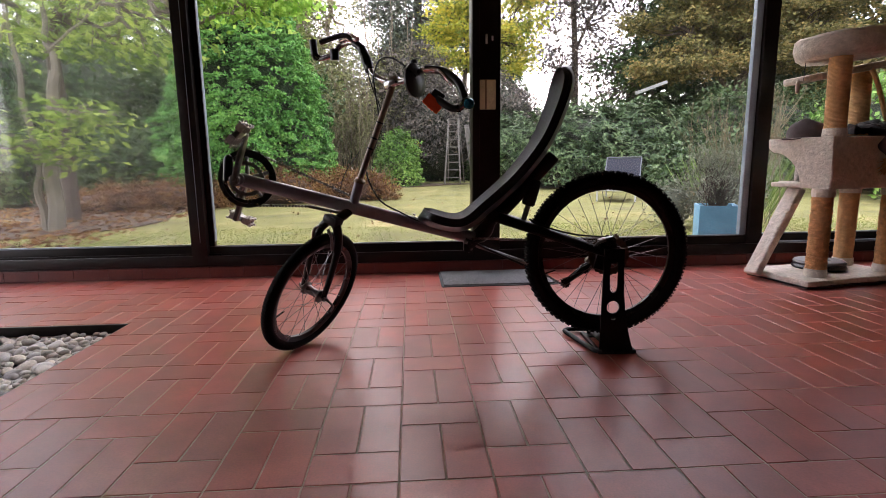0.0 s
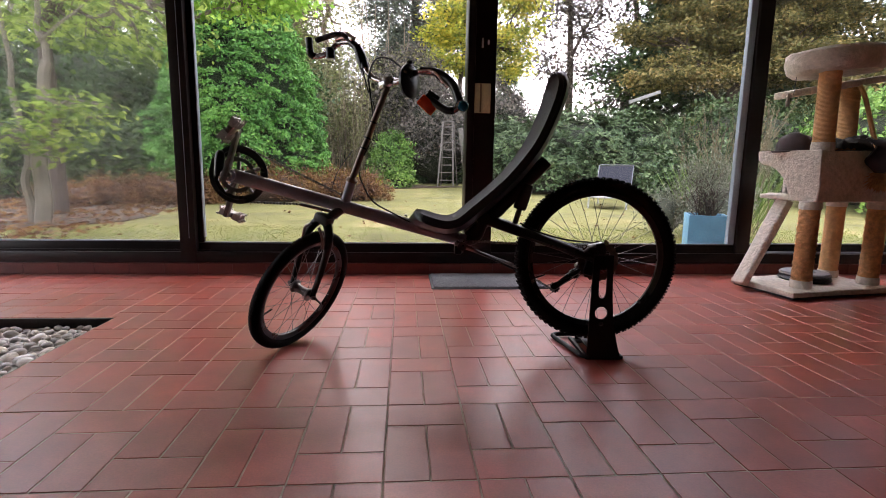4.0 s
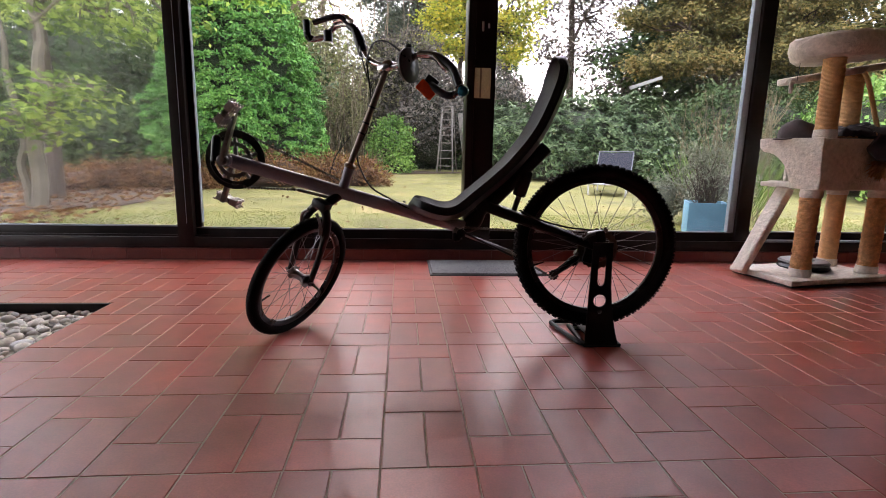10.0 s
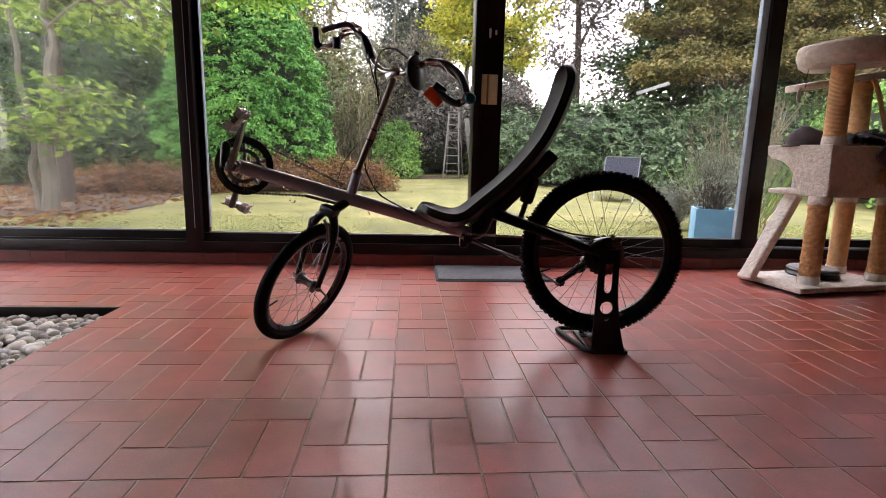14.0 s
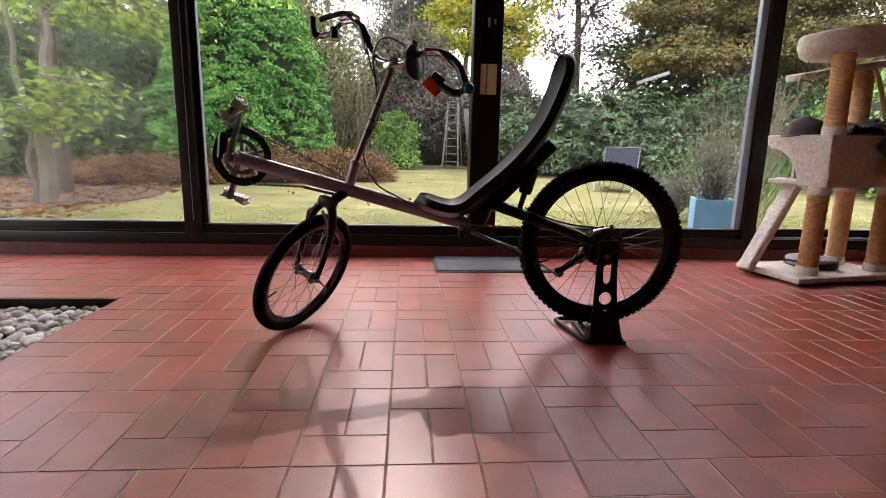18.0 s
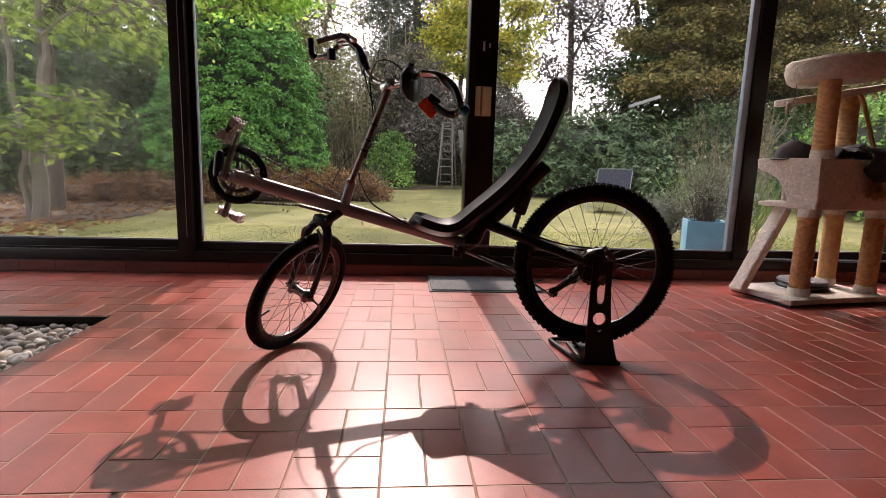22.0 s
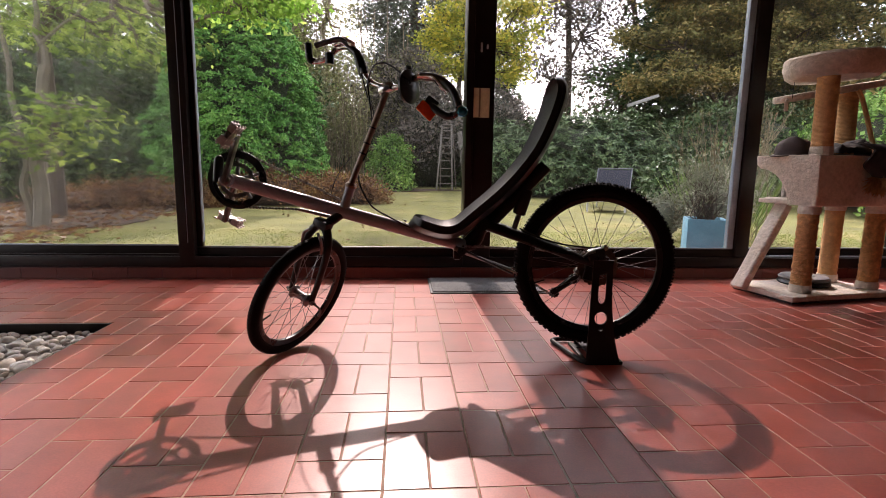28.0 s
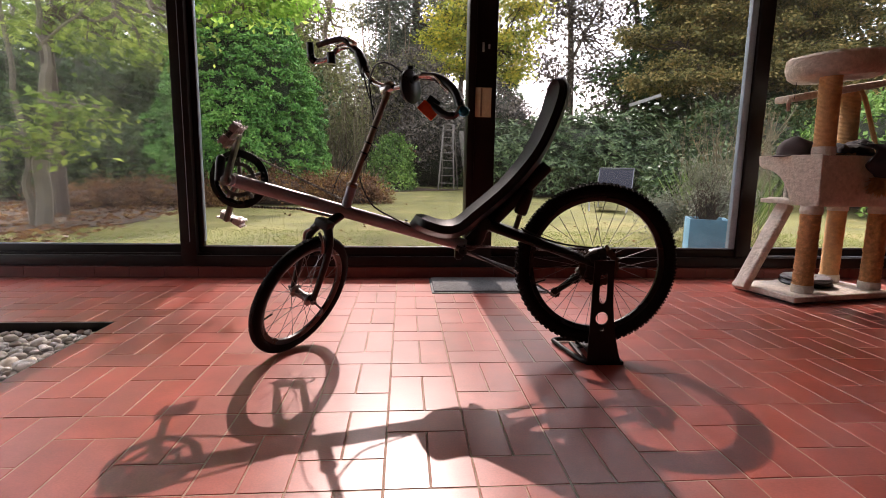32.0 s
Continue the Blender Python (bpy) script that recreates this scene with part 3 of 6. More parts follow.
flower_bed("soil_bed_back", [(-14, 12.0), (-6, 12.6), (-1.5, 14.2), (2, 15.6), (3.4, 13.4), (6, 12.2), (14, 11), (22, 12), (22, 40), (-14, 40)], "bare dark soil under the trees")
flower_bed("soil_bed_west", [(-16, 4.3), (-7.2, 4.6), (-6.0, 5.0), (-5.2, 5.3), (-4.5, 5.7), (-3.9, 6.4), (-3.8, 7.2), (-4.1, 8.0), (-4.0, 8.8), (-3, 10.2), (-1.4, 11.8), (-1.2, 12.6), (-3, 13), (-16, 14)], "leaf-strewn soil under the young trees")


def limb(bm, a, b, r0, r1, rng, bend=0.12, steps=5, sides=7):
    a, b = Vector(a), Vector(b)
    L = (b - a).length
    pts = [a + (b - a) * k / steps + Vector(rng.normal(size=3)) * L * bend * 0.3 * (0 < k < steps) for k in range(steps + 1)]
    pts = smooth_path(pts, 3)
    n = len(pts)
    tube(pts, [r0 + (r1 - r0) * i / (n - 1) for i in range(n)], sides, bm)
    return pts


def tree(name, at, label, category, trunks, crown, material, bark, seed, leaf, wide=0.3, each=40, spread=0.3, droop=-0.2, group=""):
    """trunks: lists of (from, to, r0, r1); crown: (count of clumps, centre, radii) eggs."""
    r = np.random.default_rng(seed)
    t = thing(name, pose(*at), label, category, group)
    bm = bmesh.new()
    tops = []
    for a, b, r0, r1 in trunks:
        tops += limb(bm, a, b, r0, r1, r, 0.05)
    for count, c, radii, *_ in crown:
        near = min(tops, key=lambda q: (q - Vector(c)).length)
        for _ in range(9):
            d = r.normal(size=3)
            d /= np.linalg.norm(d)
            end = Vector(np.asarray(c) + d * np.asarray(radii) * 0.85)
            limb(bm, near, end, 0.035 * max(radii) ** 0.5, 0.008, r, 0.25, 4, 5)
    part("trunk", bm, bark, t)
    P, O, N = [], [], []
    for count, c, radii, *rest in crown:
        centres, out = egg(r, count, c, radii, 0.22, rest[0] if rest else -1)
        p, o = clumps(r, centres, each, (spread, spread, spread * 0.6))
        P.append(p)
        O.append(np.repeat(out, each, 0)[:len(p)] * 0.5 + 0.9 * r.normal(size=p.shape) * (1, 1, 0.5) + (0, 0, droop))
        N.append(np.repeat(out, each, 0)[:len(p)] * 0.5 + 0.45 * r.normal(size=p.shape) + (0, 0, 0.8))
    P, O, N = np.concatenate(P), np.concatenate(O), np.concatenate(N)
    part("crown", leaf_mesh("crown", P, O, leaf * (0.6 + 0.8 * r.random(len(P))), wide, material, r, 0.25, N), None, t, smooth=False)
    return t


def cypress():
    """Big rounded conifer, green to the ground, of many upright sprays."""
    r = np.random.default_rng(3)
    t = thing("conifer", pose(-3.66, 11.3, rise(11.3)), "dense bright green rounded conifer on the lawn's edge", "tree")
    H, W = 4.65, 1.74
    bm = bmesh.new()
    limb(bm, (0, 0, 0), (0.05, 0, H * 0.85), 0.13, 0.03, r, 0.05)
    part("trunk", bm, m_bark_dark, t)

    def radius(u):
        return W * np.clip(1 - np.clip(u, 0, 1) ** 1.8, 0, 1) ** 0.55 * (0.93 + 0.07 * np.clip(u, 0, 0.2) / 0.2)
    n = 1700
    u = r.random(n) ** 0.95
    th = r.random(n) * 6.283
    lump = 1 + 0.03 * np.sin(5 * th + 9 * u) + 0.035 * np.sin(11 * th - 17 * u) + 0.06 * r.normal(size=n)
    rad = radius(u) * lump
    C = np.stack([rad * np.cos(th), rad * np.sin(th), 0.1 + u * H], 1)
    out = np.stack([np.cos(th), np.sin(th), 0.1 + 1.2 * u ** 2], 1)
    out /= np.linalg.norm(out, axis=1)[:, None]
    # each spray is a rounded puff of scale leaves, lit on its upper side
    each = 64
    d = r.normal(size=(n, each, 3)) + 0.9 * out[:, None, :] + np.array((0, 0, 1.1))
    d /= np.linalg.norm(d, axis=2)[..., None]
    size = 0.09 + 0.10 * r.random((n, 1, 1))
    P = (C[:, None, :] + d * size * np.array((1.15, 1.15, 0.6)) * (0.75 + 0.35 * r.random((n, each, 1)))).reshape(-1, 3)
    D = np.cross(d, r.normal(size=(n, each, 3)))
    D = (D / np.linalg.norm(D, axis=2)[..., None] + 0.45 * d + 0.25 * out[:, None, :]).reshape(-1, 3)
    face = d.reshape(-1, 3) + 0.2 * r.normal(size=P.shape)
    part("crown", leaf_mesh("crown", P, D, 0.055 + 0.05 * r.random(len(P)), 0.24, m_cypress, r, 0.25, face), None, t, smooth=False)
    # solid hull coloured near-black green: painted shade between the sprays
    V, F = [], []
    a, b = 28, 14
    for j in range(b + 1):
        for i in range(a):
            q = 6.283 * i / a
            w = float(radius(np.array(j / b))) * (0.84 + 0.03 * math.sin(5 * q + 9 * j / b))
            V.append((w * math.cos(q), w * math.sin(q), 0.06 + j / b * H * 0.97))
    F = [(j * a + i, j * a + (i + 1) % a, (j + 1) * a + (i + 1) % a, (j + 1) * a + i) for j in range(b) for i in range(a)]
    part("inner_branches", raw("inner", V, F, surface("inner_shade_green", (0.014, 0.035, 0.009), 0.9, vary=0.4, bump=0.5)), None, t)


cypress()


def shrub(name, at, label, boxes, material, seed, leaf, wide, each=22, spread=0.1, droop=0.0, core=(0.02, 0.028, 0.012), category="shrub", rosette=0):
    """A bush or hedge: lumpy eggs of leaves round solid cores, coloured dark as inner shade."""
    r = np.random.default_rng(seed)
    t = thing(name, pose(*at), label, category)
    P, O, N = [], [], []
    bm = bmesh.new()
    for count, c, radii in boxes:
        centres, out = egg(r, count, c, radii, 0.12, -0.35, 0.2)
        if rosette:
            p, o = clumps(r, centres, each // rosette, spread)
            axis = np.repeat(out, each // rosette, 0)[:len(p)] + 0.35 * r.normal(size=p.shape) + (0, 0, 0.7)
            axis = np.repeat(axis / np.linalg.norm(axis, axis=1)[:, None], rosette, 0)
            ray = r.normal(size=axis.shape)
            ray -= axis * np.sum(ray * axis, axis=1)[:, None]
            P.append(np.repeat(p, rosette, 0))
            O.append(ray / np.linalg.norm(ray, axis=1)[:, None] + axis * r.uniform(-0.1, 0.7, (len(axis), 1)))
            N.append(axis)
            p = None
        else:
            p, o = clumps(r, centres, each, spread)
        # solid core under the leaves; its dark colour paints the shade inside
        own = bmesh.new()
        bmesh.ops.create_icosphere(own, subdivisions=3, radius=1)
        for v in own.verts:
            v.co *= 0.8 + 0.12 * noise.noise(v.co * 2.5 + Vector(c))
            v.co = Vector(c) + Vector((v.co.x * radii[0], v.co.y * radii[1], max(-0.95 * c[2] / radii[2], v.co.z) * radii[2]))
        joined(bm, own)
        if p is None:
            continue
        P.append(p)
        O.append(np.repeat(out, each, 0)[:len(p)] * 0.35 + 0.8 * r.normal(size=p.shape) + (0, 0, droop - 0.1))
        N.append(np.repeat(out, each, 0)[:len(p)] * 0.9 + 0.4 * r.normal(size=p.shape) + (0, 0, 0.5))
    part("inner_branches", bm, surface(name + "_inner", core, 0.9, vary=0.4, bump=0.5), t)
    P, O, N = np.concatenate(P), np.concatenate(O), np.concatenate(N)
    part("leaves", leaf_mesh("leaves", P, O, leaf * (0.6 + 0.7 * r.random(len(P))), wide, material, r, 0.25, N), None, t, smooth=False)
    return t


# rhododendron bank behind the lounger
shrub("rhododendron_hedge", (5.2, 14.0, rise(14.0)), "broad dark green rhododendron bank behind the lawn", [(300, (-1.9, 0.2, 0.9), (1.25, 1.2, 1.15)), (480, (-0.2, 0, 1.05), (1.9, 1.4, 1.3)), (400, (1.7, 0.3, 1.05), (1.5, 1.3, 1.25)), (220, (-1.0, -0.9, 0.55), (1.3, 0.7, 0.7)), (260, (1.0, -0.9, 0.55), (1.7, 0.7, 0.7))], m_laurel, 21, 0.15, 0.17, 32, 0.13, rosette=8)
shrub("back_thicket", (1.0, 19.0, rise(19.0)), "dark thicket closing the back of the garden", [(380, (-3.2, 0, 1.1), (2.4, 1.0, 1.6)), (380, (0.6, 0, 1.0), (2.4, 1.0, 1.5)), (300, (3.6, 0, 1.0), (2.0, 1.0, 1.5)), (260, (-2.6, -0.9, 0.2), (2.6, 0.6, 0.8)), (260, (1.4, -0.9, 0.2), (2.6, 0.6, 0.8)), (200, (5.5, -0.9, 0.2), (2.6, 0.6, 0.8))], m_pine, 28, 0.18, 0.22, 22, 0.2)
shrub("shade_thicket_east", (11.2, 15.2, rise(15.2)), "dark thicket in the shade under the beech", [(420, (0, 0, 1.0), (3.4, 1.0, 1.9)), (300, (4.6, 0.3, 1.1), (3.0, 1.0, 2.0))], m_pine, 29, 0.16, 0.22, 24, 0.2)
shrub("ivy_bush", (-0.32, 15.2, rise(15.2)), "rounded bright ivy-covered bush", [(280, (-0.02, 0, 0.55), (0.58, 0.5, 1.1)), (60, (0.2, -0.1, 0.2), (0.45, 0.5, 0.4))], m_ivy_bush, 22, 0.085, 0.36, 30, 0.09)
shrub("dark_laurel", (1.15, 17.4, rise(17.4)), "dark laurel thicket in the shade", [(360, (0, 0, 1.6), (1.4, 1.2, 1.8)), (300, (-1.6, 1.2, 2.0), (1.5, 1.2, 2.0)), (260, (2.4, 1.0, 1.8), (1.4, 1.0, 1.9)), (260, (-1.1, 0.9, 3.3), (1.3, 1.0, 1.5))], m_purple, 23, 0.14, 0.25, 24, 0.16)
shrub("heather_bank", (-3.6, 9.6, rise(9.6)), "low rust-brown heather bank along the lawn", [(120, (-2.1, -0.7, 0.10), (1.0, 0.6, 0.24)), (150, (-1.0, -0.3, 0.14), (1.2, 0.6, 0.32)), (170, (0.6, 0.2, 0.26), (1.3, 0.55, 0.42)), (150, (2.2, 0.9, 0.20), (1.1, 0.5, 0.38))], m_heather, 24, 0.07, 0.22, 46, 0.09, 0.4, (0.06, 0.03, 0.02))
shrub("bramble_bush", (7.9, 10.6, rise(10.6)), "loose green bush with russet leaves beside the rhododendrons", [(160, (0, 0, 0.6), (1.0, 0.7, 0.8)), (120, (-1.2, 0.4, 0.45), (0.8, 0.6, 0.6))], m_laurel, 25, 0.13, 0.3, 18, 0.13)
shrub("shade_thicket_west", (-9.0, 12.5, rise(12.5)), "dark thicket in the shade of the trees", [(420, (0, 0, 1.8), (3.2, 1.4, 2.0)), (420, (4.2, 0.7, 1.9), (2.6, 1.3, 2.1)), (300, (-5, 1, 2.2), (3, 1.5, 2.4)), (300, (2.1, 0.4, 1.2), (2.2, 1.0, 1.5)), (260, (-0.2, -2.4, 0.5), (2.4, 0.6, 0.9)), (160, (3.0, -1.6, 0.5), (1.4, 0.6, 1.0))], m_pine, 26, 0.16, 0.22, 26, 0.2)
shrub("garden_bush_east", (10.8, 9.8, rise(9.8)), "green garden bush beyond the side pane", [(300, (0, 0, 1.1), (1.8, 1.3, 1.4)), (300, (3.2, 1.0, 1.4), (2.2, 1.5, 1.7)), (240, (-1.0, -2.0, 0.5), (1.0, 0.8, 0.7))], m_ivy_bush, 27, 0.13, 0.3, 24, 0.15)

# tall trees at the back
tree("yellow_maple", (2.4, 21.5, rise(21.5)), "maple with yellow autumn leaves", "tree", [((0, 0, 0), (0.2, 0, 6), 0.2, 0.07), ((0.1, 0, 3), (1.6, 0.2, 5.6), 0.1, 0.04)], [(40, (-0.6, 0, 4.9), (1.5, 1.2, 0.3)), (26, (1.6, 0, 4.7), (1.3, 1.0, 0.25)), (30, (-0.7, 0, 6.0), (1.2, 1.2, 0.25)), (34, (1.1, 0, 5.75), (1.7, 1.3, 0.28)), (34, (0.1, 0, 6.9), (1.5, 1.2, 0.3)), (28, (1.5, 0, 7.3), (1.4, 1.2, 0.3)), (50, (0.0, 0, 8.4), (1.8, 1.2, 0.6)), (14, (2.7, 0, 6.5), (0.9, 1.0, 0.3)), (16, (2.9, 0, 7.6), (0.9, 1.0, 0.35)), (10, (2.5, 0, 5.3), (0.7, 0.9, 0.25))], m_yellow, m_bark_dark, 31, 0.14, 0.36, 64, 0.27)
def brush():
    """A stand of thin stems with sparse pale leaves."""
    r = np.random.default_rng(40)
    stems = [((x, 0.5 * r.normal(), 0), (x + 0.5 * r.normal(), 0.3 * r.normal(), 3.0 + 4.5 * r.random()), 0.02 + 0.035 * r.random(), 0.008) for x in np.linspace(-3.2, 1.6, 34)]
    tree("thin_trees", (-1.6, 18.0, rise(18.0)), "stand of thin half-bare trees with sparse pale leaves", "tree", stems, [(230, (-2.3, 0, 5.6), (1.3, 0.9, 3.6)), (90, (-0.9, 0, 6.0), (0.9, 0.9, 2.6)), (110, (0.2, 0, 2.9), (1.6, 0.9, 1.9)), (110, (-0.3, 0, 2.2), (2.6, 0.8, 2.0)), (110, (-2.0, 0, 2.6), (1.9, 0.8, 2.4)), (60, (1.4, 0, 2.4), (1.2, 0.8, 2.2))], m_twig, surface("tan_bark", (0.19, 0.15, 0.105), 0.9, vary=0.3, scale=9, fine=60, bump=0.6, depth=0.01), 32, 0.12, 0.2, 44, 0.36)


brush()


def canes():
    """Tan canes and a yellow-green tuft between the conifer and the ivy."""
    r = np.random.default_rng(41)
    t = thing("cane_thicket", pose(-1.95, 16.4, rise(16.4)), "stand of tan upright canes with a few leaves", "shrub")
    bm = bmesh.new()
    tops = []
    for k in range(70):
        x, y, h = r.uniform(-0.9, 0.75), r.normal() * 0.3, 1.6 + 2.2 * r.random()
        tops += [q[:] for q in limb(bm, (x, y, -0.03), (x + 0.25 * r.normal(), y + 0.15 * r.normal(), h), 0.022, 0.008, r, 0.04, 3, 5)[4:]]
    part("canes", bm, m_reed, t)
    P, O = clumps(r, np.array(tops), 7, (0.12, 0.12, 0.12))
    part("leaves", leaf_mesh("leaves", P, O + (0, 0, 0.02), 0.10, 0.22, m_twig, r), None, t, smooth=False)
    shrub("yellow_green_tuft", (-1.75, 12.6, rise(12.6)), "low yellow-green tufted plant at the lawn's edge", [(110, (0, 0, 0.16), (0.75, 0.4, 0.32)), (60, (0.7, 0.2, 0.1), (0.4, 0.3, 0.24))], m_yellow, 42, 0.10, 0.12, 34, 0.07, 0.7, (0.06, 0.06, 0.02))
    # pale flowers before the canes
    P = np.stack([r.uniform(-0.45, 0.55, 90), r.uniform(-0.2, 0.2, 90), 0.12 + 0.34 * r.random(90)], 1)
    f = thing("white_flowers", pose(-1.75, 13.6, rise(13.6)), "clump of small white garden flowers", "flowers")
    part("petals", leaf_mesh("petals", P, r.normal(size=P.shape) + (0, -0.5, 0.5), 0.07, 0.42, leaf_surface("white_petal", (0.5, 0.48, 0.4), (0.7, 0.68, 0.6), (0.8, 0.78, 0.72), 0.3), r), None, f, smooth=False)["kind"] = "stuff"
    Q = P * (1, 1, 0)
    part("stalks", leaf_mesh("stalks", Q, P - Q, P[:, 2] + 0.02, 0.03, m_ivy, r), None, f, smooth=False)["kind"] = "stuff"


canes()


def arching_grass():
    """Long bleached blades that lean out over the lawn's edge."""
    r = np.random.default_rng(43)
    t = thing("arching_grass", pose(-0.75, 13.2, rise(13.2)), "tuft of long bleached grass blades leaning over the lawn's edge", "grass")
    for k in range(16):
        a, h, w = r.uniform(-0.6, 1.3), r.uniform(0.25, 0.75), r.uniform(0.5, 1.1)
        pts = smooth_path([(0.1 * r.normal(), 0.1 * r.normal(), -0.02), (0.35 * a * w, 0.1 * r.normal(), h), (0.8 * a * w, 0.15 * r.normal(), h * 0.95), (1.15 * a * w, 0.2 * r.normal(), h * 0.45)], 5)
        part("blade", tube(pts, [0.009 - 0.0065 * i / (len(pts) - 1) for i in range(len(pts))], 4, None, True, 0.35), m_reed, t)
    stake = thing("garden_stake", pose(-1.55, 11.6, rise(11.6), 0, 14, 0), "pale wooden stake leaning in the flower bed", "stake")
    part("stick", lathe([(0, -0.05), (0.018, -0.05), (0.018, 0.62), (0.026, 0.66), (0.02, 0.7), (0, 0.71)], 10), surface("bleached_stick", (0.45, 0.40, 0.31), 0.8, vary=0.2, scale=20), stake)


arching_grass()
# the sparse top near 23 m is unseen, added to dim sun on the floor
tree("dark_pine", (0.7, 29, rise(29)), "tall dark pine behind the garden", "tree", [((0, 0, 0), (0, 0, 20), 0.3, 0.12), ((0, 0, 20), (0.7, 0, 23.6), 0.12, 0.04)], [(120, (0, 0, 9.0), (2.9, 2.4, 2.4)), (110, (0.2, 0, 12.5), (2.6, 2.2, 2.5)), (60, (-0.6, 0, 6), (2.2, 2, 1.5)), (60, (0, 0, 15.5), (1.8, 1.5, 1.8)), (90, (-2.8, 0.5, 3.9), (3.8, 1.5, 2.4)), (5, (0.95, 0, 23.2), (1.1, 0.9, 0.8)), (12, (-0.9, 0, 19.5), (1.2, 1.0, 1.6))], m_hazed_pine, m_bark_dark, 33, 0.24, 0.16, 130, 0.5)
tree("copper_beech", (8.6, 26, rise(26)), "tall sparse dark-leaved tree against the sky", "tree", [((0, 0, 0), (0.1, 0, 15), 0.24, 0.07), ((0, 0, 6), (2.2, 0, 10.5), 0.1, 0.03), ((3.4, 0.3, 0), (3.5, 0, 13), 0.26, 0.08), ((0, 0, 5.6), (-1.9, 0.1, 4.3), 0.05, 0.012), ((0, 0, 4.9), (-2.1, 0.1, 3.8), 0.05, 0.012)], [(62, (0.2, 0, 8.6), (1.8, 1.3, 1.5)), (44, (1.7, 0, 6.9), (1.3, 1.1, 1.8)), (130, (0.2, 0, 11.6), (2.6, 1.8, 2.6)), (60, (3.6, 0, 9.8), (1.8, 1.5, 3.0)), (44, (2.4, 0, 4.6), (1.5, 1.2, 1.3)), (16, (0.3, 0, 5.6), (1.0, 1.0, 1.2)), (26, (-1.5, 0, 6.3), (1.1, 1.0, 1.3)), (30, (-1.3, 0, 8.7), (1.2, 1.0, 1.3))], m_purple, m_bark_dark, 34, 0.19, 0.3, 30, 0.4)
tree("spruce", (5.8, 30, rise(30)), "dark drooping spruce low against the sky", "tree", [((0, 0, 0), (0, 0, 6.5), 0.15, 0.03)], [(70, (0, 0, 2.6), (1.5, 1.2, 2.4)), (40, (0, 0, 5.4), (0.9, 0.8, 1.5))], m_pine, m_bark_dark, 35, 0.3, 0.14, 40, 0.32, -0.9)
layers = [(62, (-2.8 + 5.8 * ((k * 0.618) % 1), -1.0 + 0.8 * ((k * 0.37) % 1), 4.0 + 0.36 * k), (2.0 + 0.7 * ((k * 0.77) % 1), 1.6, 0.10)) for k in range(20)]
tree("beech", (13.3, 19.5, rise(19.5)), "large beech with layered olive and bronze leaves", "tree", [((0, 0, 0), (0.2, 0, 10), 0.32, 0.1), ((0, 0, 3), (-2.6, -0.8, 5.4), 0.12, 0.04), ((0, 0, 3.4), (3.2, -0.5, 6.5), 0.12, 0.04)], layers, m_beech, m_bark_dark, 36, 0.14, 0.30, 90, 0.22)
tree("beech", (20.5, 17.5, rise(17.5)), "large green beech beyond the side pane", "tree", [((0, 0, 0), (0.2, 0, 9), 0.32, 0.1)], [(120, (0, 0, 6.6), (4.2, 2.6, 2.2)), (120, (-1.5, -1, 3.9), (4.0, 2.4, 1.7)), (110, (0.6, 0, 9.6), (4.2, 2.6, 2.0)), (90, (-3.5, -1.0, 2.2), (2.4, 1.6, 1.3))], m_beech, m_bark_dark, 37, 0.2, 0.34, 46, 0.5)
tree("shade_tree", (16.2, 25, rise(25)), "dark conifers closing the back of the garden", "tree", [((0, 0, 0), (0, 0, 15), 0.3, 0.06)], [(320, (-0.4, 0, 4.5), (5.0, 2, 4.2)), (260, (0.6, 0, 10.5), (4.6, 2, 4.5)), (240, (7, 0, 7), (5.0, 2, 6.5))], m_pine, m_bark_dark, 38, 0.34, 0.26, 90, 0.75)
tree("woodland", (-9.5, 21, rise(21)), "tall green woodland trees behind the thicket", "tree", [((0, 0, 0), (0, 0, 8), 0.3, 0.06), ((-4, 0, 0), (-4.4, 0, 9), 0.25, 0.06), ((4, 0, 0), (4.0, 0, 7), 0.2, 0.05)], [(200, (0, 0, 4.8), (5.2, 2.2, 3.6)), (180, (-6, 0, 6), (5.0, 2.2, 4.5)), (130, (3.6, 0.5, 4.0), (2.9, 2, 3.2))], m_birch, m_bark_dark, 39, 0.24, 0.3, 90, 0.6)


# ---- young trees by the dusty pane ----
m_bark_pale = surface("pale_bark", (0.155, 0.135, 0.10), 0.85, vary=0.3, scale=7, fine=60, bump=0.6, depth=0.008)


